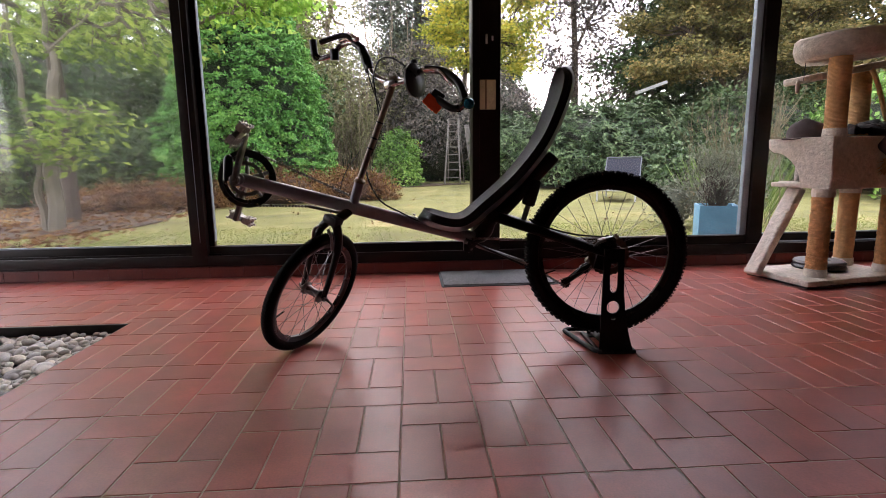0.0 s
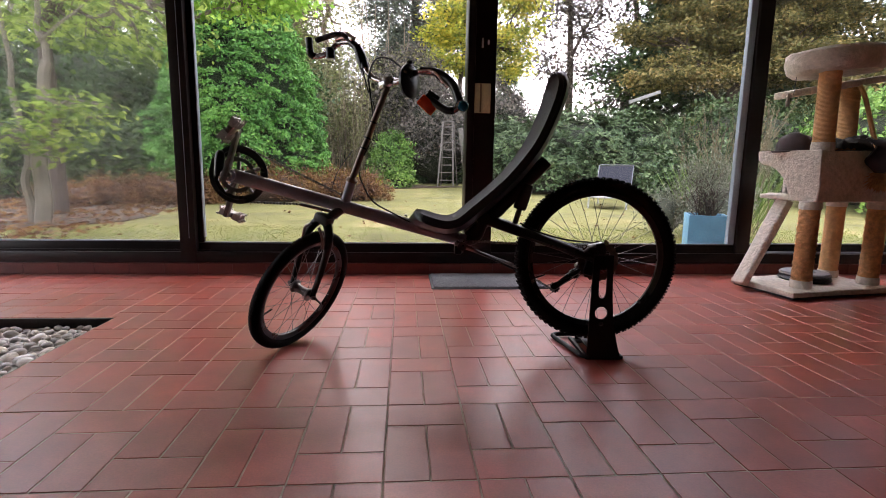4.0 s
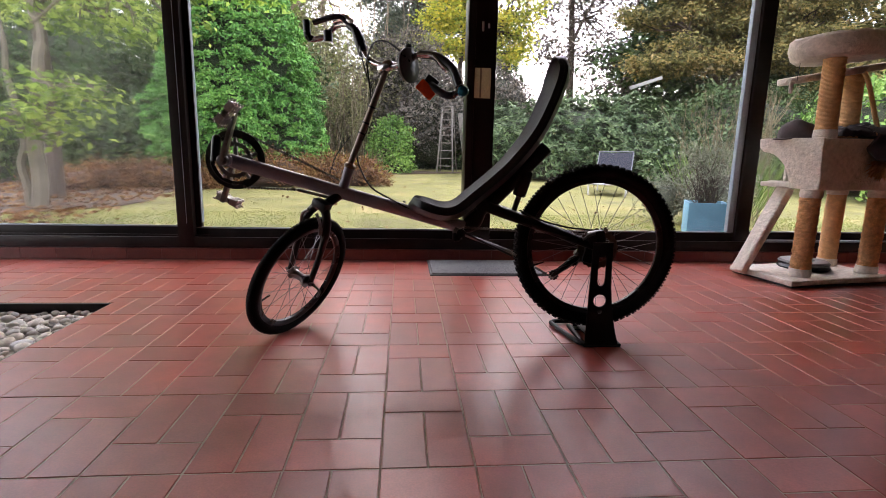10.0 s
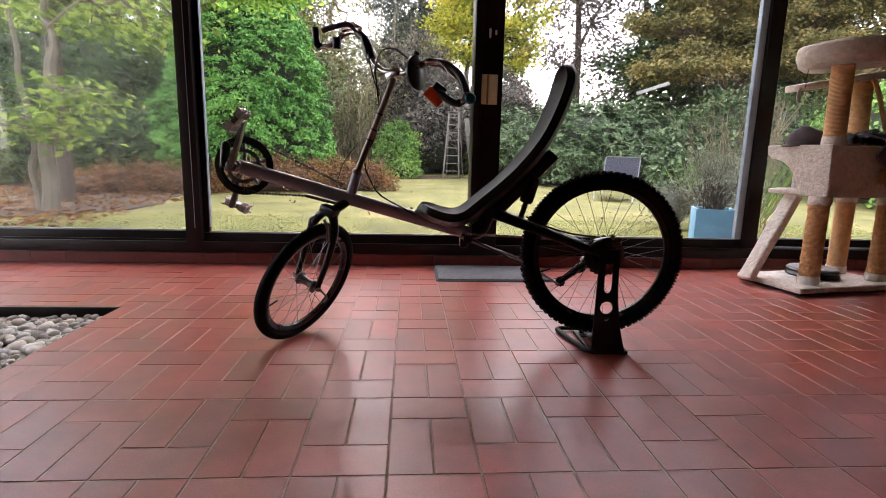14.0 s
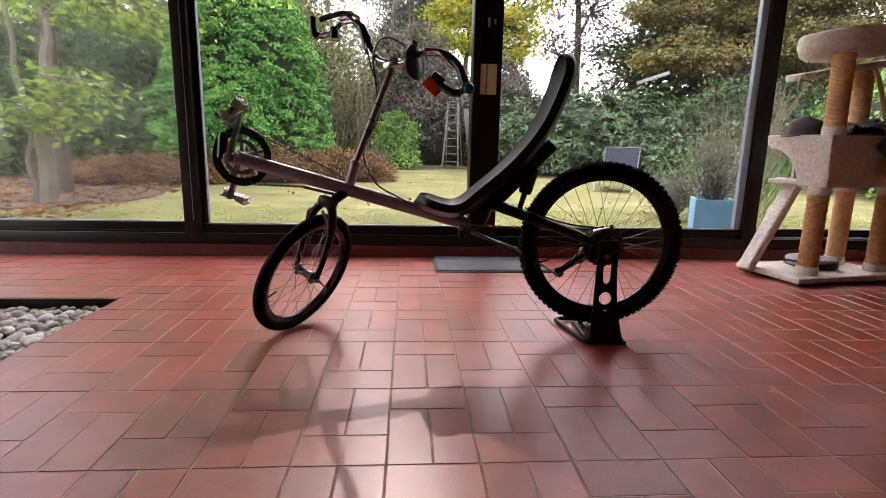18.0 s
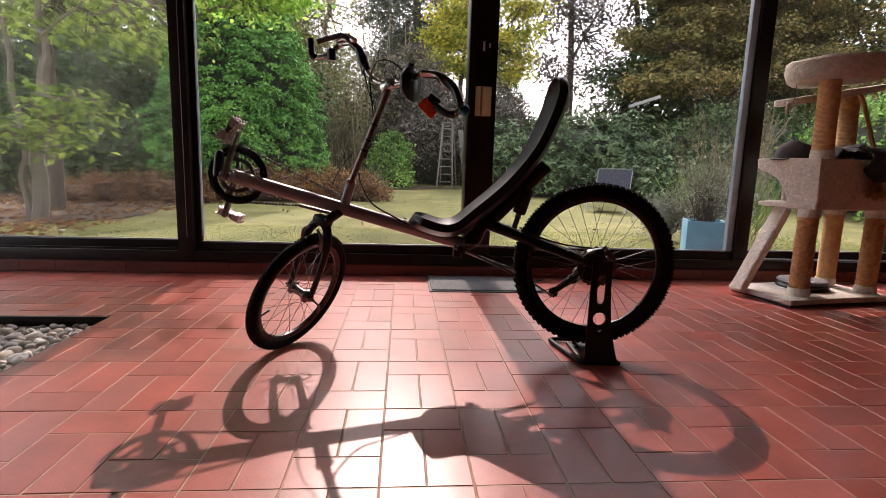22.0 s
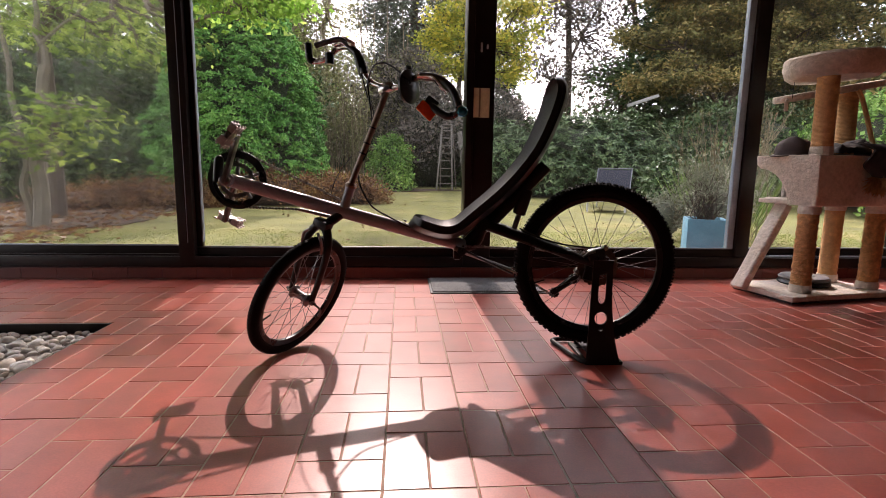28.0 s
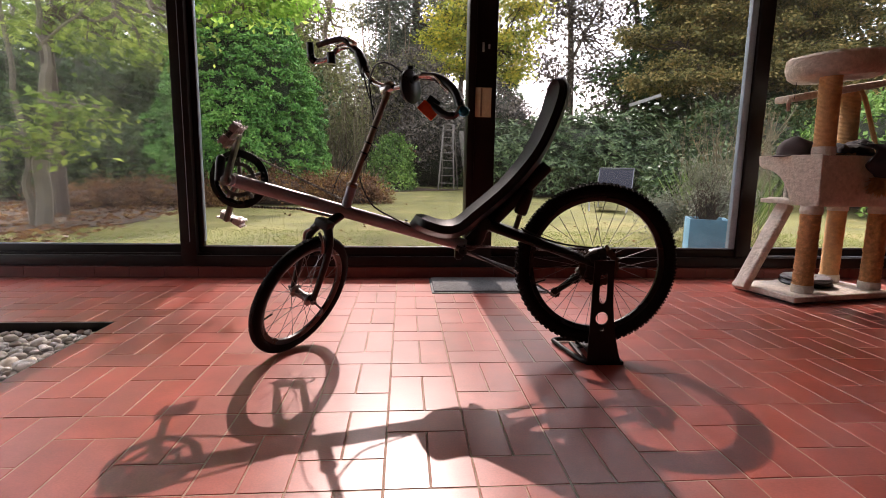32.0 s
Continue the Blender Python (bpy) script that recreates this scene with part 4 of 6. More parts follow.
def young_trees():
    tree("birch", (-4.80, 6.1, rise(6.1)), "pale multi-stemmed young tree with a forked trunk", "tree", [((0, 0, 0), (0.10, 0, 1.4), 0.105, 0.08), ((0.10, 0, 1.35), (0.26, 0, 2.1), 0.08, 0.065), ((0.26, 0, 2.05), (0.1, 0.1, 3.2), 0.045, 0.025), ((0.2, 0, 2.35), (1.0, 0, 3.0), 0.022, 0.014), ((1.0, 0, 3.0), (1.75, 0, 2.95), 0.014, 0.007), ((-0.12, 0, 0), (-0.15, 0, 1.4), 0.055, 0.04), ((-0.15, 0, 1.4), (-0.32, 0.1, 3.0), 0.04, 0.02)], [(36, (0.3, 0.2, 4.0), (1.9, 1.4, 1.2)), (30, (-1.0, 0, 3.0), (1.4, 1.1, 0.7)), (24, (1.1, 0.5, 2.7), (1.0, 0.7, 0.4)), (28, (1.9, 0, 3.9), (1.3, 1.1, 0.9)), (12, (0.75, -0.4, 1.5), (0.6, 0.3, 0.16)), (9, (0.45, -0.4, 1.1), (0.5, 0.3, 0.10)), (14, (-0.5, -0.4, 1.15), (0.5, 0.3, 0.2))], m_birch, m_bark_pale, 51, 0.11, 0.3, 24, 0.17)
    tree("young_tree", (-5.25, 7.2, rise(7.2)), "slim dark-stemmed young tree behind the pale one", "tree", [((0, 0, 0), (0.0, 0, 2.6), 0.12, 0.09), ((0, 0, 2.5), (0.6, 0, 4.2), 0.08, 0.03)], [(30, (0.5, 0.3, 4.4), (1.7, 1.2, 1.0)), (14, (0.6, 0.2, 2.9), (1.1, 0.8, 0.3))], m_birch, m_bark_dark, 52, 0.11, 0.26, 34, 0.2)
    # the bough that hangs into the view before the conifer
    tree("maple", (-2.75, 7.4, rise(7.4)), "lime green maple whose bough hangs over the lawn", "tree", [((-0.9, 0.4, 0), (-0.8, 0.3, 3.2), 0.09, 0.06), ((-0.8, 0.3, 3.0), (1.5, -0.3, 3.5), 0.035, 0.012), ((-0.8, 0.3, 3.0), (0.5, -0.3, 4.2), 0.04, 0.012)], [(18, (0.8, -0.2, 3.38), (0.9, 0.6, 0.16)), (12, (-0.1, -0.2, 3.36), (0.7, 0.5, 0.2)), (3, (0.4, -0.2, 3.08), (0.5, 0.4, 0.06)), (8, (0.85, 0.0, 4.55), (0.8, 0.8, 0.35)), (5, (1.2, 0.0, 5.0), (0.55, 0.5, 0.5)), (6, (0.5, 0.1, 5.4), (0.7, 0.6, 0.3)), (11, (-0.2, 0, 4.2), (1.3, 0.9, 0.6)), (22, (-1.2, 0.2, 4.3), (1.3, 1.0, 0.8)), (12, (-0.4, 0.2, 5.0), (1.5, 1.0, 0.8)), (14, (-2.2, 0.3, 5.4), (1.4, 0.9, 0.8))], m_lime, m_bark, 54, 0.11, 0.34, 40, 0.17)


young_trees()


def ladder():
    t = thing("stepladder", pose(1.41, 15.4, rise(15.4) + 0.02, 0, 0, -12), "weathered grey-brown wooden stepladder standing in the flower bed", "ladder")
    m = surface("ladder_wood", (0.13, 0.115, 0.095), 0.6, metal=0.0, vary=0.2)
    H = 2.1
    for s in (-1, 1):
        part("rail", box((0.05, 0.025, H), (s * 0.2, 0, H / 2), 0.004, Euler((radians(-10), radians(s * -3), 0)).to_matrix()), m, t)
        part("back_leg", box((0.035, 0.025, H), (s * 0.22, 0.55, H / 2), 0.004, Euler((radians(12), radians(s * -3), 0)).to_matrix()), m, t)
    for k in range(8):
        z = 0.22 + k * 0.24
        part("tread", box((0.40 - 0.012 * k, 0.08, 0.03), (0, (z - H / 2) * math.tan(radians(10)), z), 0.004), m, t)
    part("leaning_board", box((0.16, 0.03, 1.9), (0.52, 0.35, 0.94), 0.005, Euler((radians(6), radians(-7), 0)).to_matrix()), m, t, "grey board leaning beside the steps")
    part("top_step", box((0.34, 0.25, 0.03), (0, 0.25, H - 0.02), 0.006), m, t)


ladder()


def lounger():
    t = thing("sun_lounger", pose(4.52, 9.6, rise(9.6), 0, 0, 152), "low sun lounger with raised dark grey mesh back and white frame", "lounger")
    m = surface("lounger_frame", (0.5, 0.5, 0.5), 0.4, vary=0.1)
    tube_m = surface("lounger_back_tube", (0.11, 0.115, 0.13), 0.4, vary=0.1)
    mesh_m = surface("lounger_mesh", (0.035, 0.037, 0.046), 0.9, spec=0.1, vary=0.3, scale=40, fine=400, bump=0.5)
    w, h = 0.36, 0.23
    for s in (-1, 1):
        part("side_rail", rod((s * w, -0.7, h), (s * w, 1.0, h), 0.02), m, t)
        part("back_tube", rod((s * w, -0.05, h + 0.02), (s * w, -0.55, h + 0.65), 0.012), tube_m, t)
        part("leg", rod((s * w, 0.9, 0), (s * w, 0.9, h), 0.018), m, t)
        part("leg", rod((s * w, -0.62, 0), (s * w, -0.55, h), 0.018), m, t)
    part("cross_tube", rod((-w, 1.0, h), (w, 1.0, h), 0.02), m, t)
    part("cross_tube", rod((-w, -0.7, h), (w, -0.7, h), 0.02), m, t)
    part("back_top_tube", rod((-w, -0.55, h + 0.65), (w, -0.55, h + 0.65), 0.012), tube_m, t)
    part("seat", box((2 * w - 0.02, 1.0, 0.012), (0, 0.47, h + 0.015), 0.003), mesh_m, t)
    part("backrest", box((2 * w - 0.02, 0.012, 0.76), (0, -0.29, h + 0.325), 0.003, Euler((radians(38), 0, 0)).to_matrix()), mesh_m, t)


lounger()


def planter():
    t = thing("planter", pose(2.87, 3.42, GZ + 0.02, 0, 0, -22), "square light blue garden planter with a bushy lavender in it", "planter")
    m = surface("blue_planter", (0.16, 0.40, 0.55), 0.5, vary=0.15, scale=7, bump=0.1)
    H, w = 0.47, 0.17
    for s in (-1, 1):
        part("side_board", box((2 * w, 0.02, H), (0, s * (w - 0.01), H / 2), 0.003), m, t)
        part("side_board", box((0.02, 2 * w - 0.044, H), (s * (w - 0.01), 0, H / 2), 0.003), m, t)
    part("soil", box((2 * w - 0.05, 2 * w - 0.05, 0.03), (0, 0, H - 0.05), 0.005), m_soil, t)
    r = np.random.default_rng(61)
    p = thing("lavender", pose(2.87, 3.42, GZ + H - 0.02), "bushy grey-green lavender with bare woody stems", "plant")
    bm = bmesh.new()
    ends = []
    for k in range(44):
        a = r.random() * 6.28
        q = 0.06 + 0.2 * r.random()
        e = Vector((q * math.cos(a), q * math.sin(a), 0.26 + 0.26 * r.random()))
        limb(bm, (0.12 * (r.random() - 0.5), 0.12 * (r.random() - 0.5), 0), e, 0.006, 0.002, r, 0.3, 3, 4)
        ends.append(e[:])
    part("stems", bm, m_bark_dark, p)
    P, O = clumps(r, np.array(ends), 30, (0.05, 0.05, 0.06))
    part("leaves", leaf_mesh("leaves", P, O * 3 + (0, 0, 0.35) + 0.3 * r.normal(size=P.shape), 0.03 + 0.03 * r.random(len(P)), 0.10, m_silver, r), None, p, smooth=False)


planter()
# a plank across the top of the hedge
plank = thing("plank", between((6.8, 14.6, 2.80), (7.964, 14.6, 3.2)), "pale weathered plank lying on top of the hedge", "plank")
part("board", box((0.03, 0.10, 1.05), (0, 0, 0.66), 0.006), surface("weathered_board", (0.22, 0.22, 0.2), 0.8, vary=0.2, scale=8, fine=60, bump=0.3), plank)


def tall_grass():
    r = np.random.default_rng(62)
    t = thing("ornamental_grass", pose(4.45, 5.6, rise(5.6)), "tall ornamental grass with dry seed heads", "grass")
    n = 260
    a = r.random(n) * 6.283
    q = 0.3 * r.random(n) ** 0.5
    B = np.stack([q * np.cos(a) * 1.5, q * np.sin(a), np.zeros(n)], 1)
    D = np.stack([np.cos(a) * 0.35, np.sin(a) * 0.3, np.full(n, 1.0)], 1) + r.normal(size=(n, 3)) * 0.13
    part("blades", leaf_mesh("blades", B, D, 0.6 + 0.6 * r.random(n), 0.007, m_ivy, r, 0.02), None, t, smooth=False)
    bm = bmesh.new()
    tips = []
    for k in range(70):
        b = Vector((r.normal() * 0.3, r.normal() * 0.2, 0))
        e = b + Vector((r.normal() * 0.5 + 0.12, r.normal() * 0.2, 1.0 + 0.75 * r.random()))
        pts = limb(bm, b, e, 0.0055, 0.0035, r, 0.06, 3, 4)
        tips += [v[:] for v in pts[-4:]]
    part("stalks", bm, m_reed, t)
    P, O = clumps(r, np.array(tips), 11, (0.010, 0.010, 0.04))
    part("seed_heads", leaf_mesh("seed_heads", P, O * 10 + (0, 0, 0.6), 0.03, 0.2, m_reed, r), None, t, smooth=False)
    # silver shrubs at its foot
    shrub("silver_shrub", (4.0, 5.1, rise(5.1)), "low silvery grey shrub behind the planter", [(60, (0, 0, 0.4), (0.42, 0.3, 0.36)), (40, (-0.5, 0.3, 0.28), (0.3, 0.25, 0.28))], m_silver, 63, 0.06, 0.14, 40, 0.06, 0.4, (0.08, 0.09, 0.06))


tall_grass()
# leaf litter under the young trees
P = np.stack([rng.uniform(-10, -3.7, 2600), fy := rng.uniform(4.6, 9.4, 2600), GZ + 0.022 * np.maximum(0, fy - 4) + 0.02 + 0.03 * rng.random(2600)], 1)
tagged(part("leaf_litter", leaf_mesh("leaf_litter", P, rng.normal(size=P.shape) * (1, 1, 0.2), 0.09, 0.3, m_heather, rng), None, smooth=False), "brown leaf litter on the soil under the young trees", "leaves", kind="stuff")
# a few fallen leaves on the lawn
P = np.stack([rng.uniform(-6, 7, 150), fy := rng.uniform(3.6, 11, 150), GZ + 0.022 * np.maximum(0, fy - 4) + 0.03], 1)
tagged(part("fallen_leaves", leaf_mesh("fallen_leaves", P, rng.normal(size=P.shape) * (1, 1, 0.15), 0.055, 0.3, m_heather, rng), None, smooth=False), "scattered brown fallen leaves on the lawn", "leaves", kind="stuff")


# ---- the cloud that draws off the sun ----
def cloud():
    m, n, l = nodes_of("cloud_vapour")
    out = n.new("ShaderNodeOutputMaterial")
    tc = n.new("ShaderNodeTexCoord")
    sp = n.new("ShaderNodeSeparateXYZ")
    l.new(tc.outputs["Object"], sp.inputs[0])
    billow = node(n, "ShaderNodeTexNoise", Scale=0.05, Detail=4.0)
    l.new(tc.outputs["Object"], billow.inputs["Vector"])
    wob = n.new("ShaderNodeMath")
    wob.operation = "MULTIPLY_ADD"
    wob.inputs[1].default_value, wob.inputs[2].default_value = 5.0, -2.5
    l.new(billow.outputs[0], wob.inputs[0])
    add = n.new("ShaderNodeMath")
    l.new(sp.outputs[0], add.inputs[0])
    l.new(wob.outputs[0], add.inputs[1])
    mr = node(n, "ShaderNodeMapRange")
    mr.inputs[1].default_value, mr.inputs[2].default_value = 0.0, 32.0
    mr.inputs[3].default_value, mr.inputs[4].default_value = 0.0, 1.0
    l.new(add.outputs[0], mr.inputs[0])
    pw = n.new("ShaderNodeMath")
    pw.operation = "POWER"
    pw.inputs[1].default_value = 0.38
    l.new(mr.outputs[0], pw.inputs[0])
    cap = n.new("ShaderNodeMath")
    cap.operation = "MULTIPLY"
    cap.inputs[1].default_value = 0.86
    l.new(pw.outputs[0], cap.inputs[0])
    clear = n.new("ShaderNodeBsdfTransparent")
    white = n.new("ShaderNodeBsdfTranslucent")
    white.inputs[0].default_value = (0.95, 0.95, 0.95, 1)
    mix = n.new("ShaderNodeMixShader")
    l.new(cap.outputs[0], mix.inputs[0])
    l.new(clear.outputs[0], mix.inputs[1])
    l.new(white.outputs[0], mix.inputs[2])
    l.new(mix.outputs[0], out.inputs[0])
    V, F = [], []
    nx, ny = 48, 20
    for side in (0, 1):
        for j in range(ny + 1):
            for i in range(nx + 1):
                x, y = -4 + 164 * i / nx, -45 + 90 * j / ny
                e = min(1, 6 * min(i / nx, 1 - i / nx, j / ny, 1 - j / ny) + 0.02)
                b = 4 + 3 * noise.noise(Vector((x * 0.05, y * 0.05, 3.0 * side)))
                V.append((x, y, (b if side else -0.6 * b) * math.sqrt(e)))
    q = (nx + 1) * (ny + 1)
    for j in range(ny):
        for i in range(nx):
            a = j * (nx + 1) + i
            f = (a, a + 1, a + nx + 2, a + nx + 1)
            F += [f[::-1], tuple(k + q for k in f)]
    ob = part("cloud", raw("cloud", V, F, m), None)
    return tagged(ob, "broad white cloud that drifts off the sun", "cloud", kind="stuff")




# ---- the recumbent bicycle ----
m_silver_paint = surface("silver_frame_paint", (0.29, 0.28, 0.315), 0.34, metal=0.1, coat=0.3, vary=0.12, scale=9, fine=200, bump=0.05)
m_black_paint = surface("black_frame_paint", (0.008, 0.0075, 0.008), 0.35, spec=0.3, vary=0.25, scale=14, bump=0.05)
m_rubber = surface("tyre_rubber", (0.0055, 0.0052, 0.0052), 0.8, spec=0.15, vary=0.35, scale=30, fine=220, bump=0.3)
m_rubber_wall = surface("tyre_sidewall", (0.022, 0.02, 0.02), 0.6, vary=0.3, scale=30, fine=300, bump=0.2)
m_alloy = surface("polished_alloy", (0.72, 0.71, 0.70), 0.24, metal=1.0, vary=0.12, scale=20, bump=0.05)
m_pedal = surface("worn_pedal_alloy", (0.62, 0.58, 0.56), 0.34, metal=0.6, vary=0.3, scale=60, bump=0.1)
m_bar = surface("worn_bar_metal", (0.48, 0.47, 0.47), 0.2, metal=1.0, vary=0.25, scale=30, bump=0.05)
m_steel = surface("dull_steel", (0.21, 0.20, 0.195), 0.33, metal=1.0, vary=0.2, scale=20, bump=0.08)
m_bronze = surface("bare_steering_tube", (0.27, 0.21, 0.16), 0.36, metal=0.8, vary=0.2, scale=25, fine=200, bump=0.08)
m_black_part = surface("black_plastic", (0.007, 0.007, 0.0074), 0.30, spec=0.5, vary=0.3, scale=25, bump=0.1)
m_seat = surface("seat_foam_cover", (0.024, 0.022, 0.0215), 0.5, spec=0.22, vary=0.35, scale=9, fine=260, bump=0.35)
m_seat_edge = surface("seat_shell", (0.006, 0.006, 0.006), 0.4, spec=0.3, vary=0.3, bump=0.05)
m_chain = surface("oily_chain", (0.26, 0.24, 0.22), 0.3, metal=0.9, vary=0.3, scale=60)
m_disc_rust = surface("brake_disc", (0.12, 0.088, 0.068), 0.35, metal=0.9, vary=0.25, scale=30)
m_red = surface("red_reflector", (0.85, 0.085, 0.025), 0.2, vary=0.15, scale=60, fine=600, bump=0.4, coat=0.5)
m_blue = surface("blue_anodised_bell", (0.03, 0.25, 0.36), 0.25, metal=0.7, vary=0.1)


def wheel(thing_ob, name, m, R, r, knobs, n_spokes, rng, hub_w, hub_r, rim_w, label, tread=1.0):
    """A spoked wheel about its own y axis; parts: tyre, rim, spokes, hub."""
    w = part(name, lathe([(0, -hub_w), (0.006, -hub_w), (0.006, -hub_w * 0.8), (hub_r * 1.5, -hub_w * 0.75), (hub_r * 1.5, -hub_w * 0.62), (hub_r, -hub_w * 0.5), (hub_r * 0.85, 0), (hub_r, hub_w * 0.5), (hub_r * 1.5, hub_w * 0.62), (hub_r * 1.5, hub_w * 0.75), (0.006, hub_w * 0.8), (0.006, hub_w), (0, hub_w)], 16, pose(0, 0, 0, 90)), m_steel, thing_ob, label)
    w.matrix_basis = m
    seg = 96
    path = [((R - r) * math.cos(6.28318 * k / seg), 0, (R - r) * math.sin(6.28318 * k / seg)) for k in range(seg)]
    bm = tube(path, r * 0.96, 12, closed=True)
    if knobs:
        for k in range(knobs):
            a = 6.28318 * k / knobs
            for y, out, sx, sy in ((-0.62, 0.76, 0.009, 0.012), (0.62, 0.76, 0.009, 0.012), (-0.22, 0.94, 0.006, 0.010), (0.22, 0.94, 0.006, 0.010)):
                a2 = a + (0.5 if abs(y) < 0.5 else 0) * 6.28318 / knobs
                turn = Euler((0, -a2, 0)).to_matrix() @ Euler((0, 0, math.asin(max(-1, min(1, y))))).to_matrix()
                c = Euler((0, -a2, 0)).to_matrix() @ Vector((R - r + r * out, r * y, 0))
                own = bmesh.new()
                bmesh.ops.create_cube(own, size=1)
                bmesh.ops.transform(own, matrix=Matrix.Translation(c) @ turn.to_4x4() @ Matrix.Diagonal((0.010 * tread, sy * tread, sx * (0.5 + 0.5 * tread), 1)), verts=own.verts)
                vs = [bm.verts.new(v.co) for v in own.verts]
                for f in own.faces:
                    bm.faces.new([vs[v.index] for v in f.verts])
                own.free()
    part("tyre", bm, m_rubber, w)
    ri = R - 2 * r + 0.004
    rim = lathe([(ri, -rim_w), (ri, rim_w), (ri - 0.006, rim_w), (ri - 0.02, rim_w * 0.45), (ri - 0.02, -rim_w * 0.45), (ri - 0.006, -rim_w), (ri, -rim_w)], 72, pose(0, 0, 0, 90))
    part("rim", rim, m_black_part, w)
    for k in range(n_spokes):
        a = 6.28318 * (k + 0.5) / n_spokes
        s = 1 if k % 2 else -1
        lean = 0.55 if (k // 2) % 2 else -0.55
        p0 = (hub_r * 1.4 * math.cos(a + lean * 1.6), s * hub_w * 0.68, hub_r * 1.4 * math.sin(a + lean * 1.6))
        p1 = ((ri - 0.018) * math.cos(a), s * 0.004, (ri - 0.018) * math.sin(a))
        part("spoke", rod(p0, p1, 0.0012, 5), m_steel, w)
    a = 1.1 * math.pi
    part("valve", rod(((ri - 0.015) * math.cos(a), 0, (ri - 0.015) * math.sin(a)), ((ri - 0.065) * math.cos(a), 0, (ri - 0.065) * math.sin(a)), 0.0045, 8, None, 0.003), m_black_part, w)
    return w


def ring(R_out, R_in, thick, teeth, m):
    """A toothed ring in its own x, z plane."""
    bm = bmesh.new()
    n = teeth * 2
    outer, inner = [], []
    for k in range(n):
        a = 6.28318 * k / n
        ro = R_out + (0.004 if k % 2 else -0.002)
        outer.append([bm.verts.new((ro * math.cos(a), y, ro * math.sin(a))) for y in (-thick / 2, thick / 2)])
        inner.append([bm.verts.new((R_in * math.cos(a), y, R_in * math.sin(a))) for y in (-thick / 2, thick / 2)])
    for k in range(n):
        j = (k + 1) % n
        bm.faces.new((outer[k][0], outer[j][0], outer[j][1], outer[k][1]))
        bm.faces.new((inner[k][1], inner[j][1], inner[j][0], inner[k][0]))
        bm.faces.new((outer[k][1], outer[j][1], inner[j][1], inner[k][1]))
        bm.faces.new((inner[k][0], inner[j][0], outer[j][0], outer[k][0]))
    bmesh.ops.recalc_face_normals(bm, faces=bm.faces)
    if m:
        bmesh.ops.transform(bm, matrix=m, verts=bm.verts)
    return bm


def chain_run(a, b, label=""):
    """Links of a roller chain from a to b."""
    a, b = Vector(a), Vector(b)
    L = (b - a).length
    n = int(L / 0.0127)
    bm = bmesh.new()
    t = between(a, b)
    for k in range(n):
        z = (k + 0.5) * L / n
        box((0.010 if k % 2 else 0.007, 0.0105, 0.0088), (0, 0, z), 0.002, None, bm, 1)
        box((0.004, 0.004, 0.0045), (0, 0, z + 0.0064), 0, None, bm)
    bmesh.ops.transform(bm, matrix=t, verts=bm.verts)
    return bm


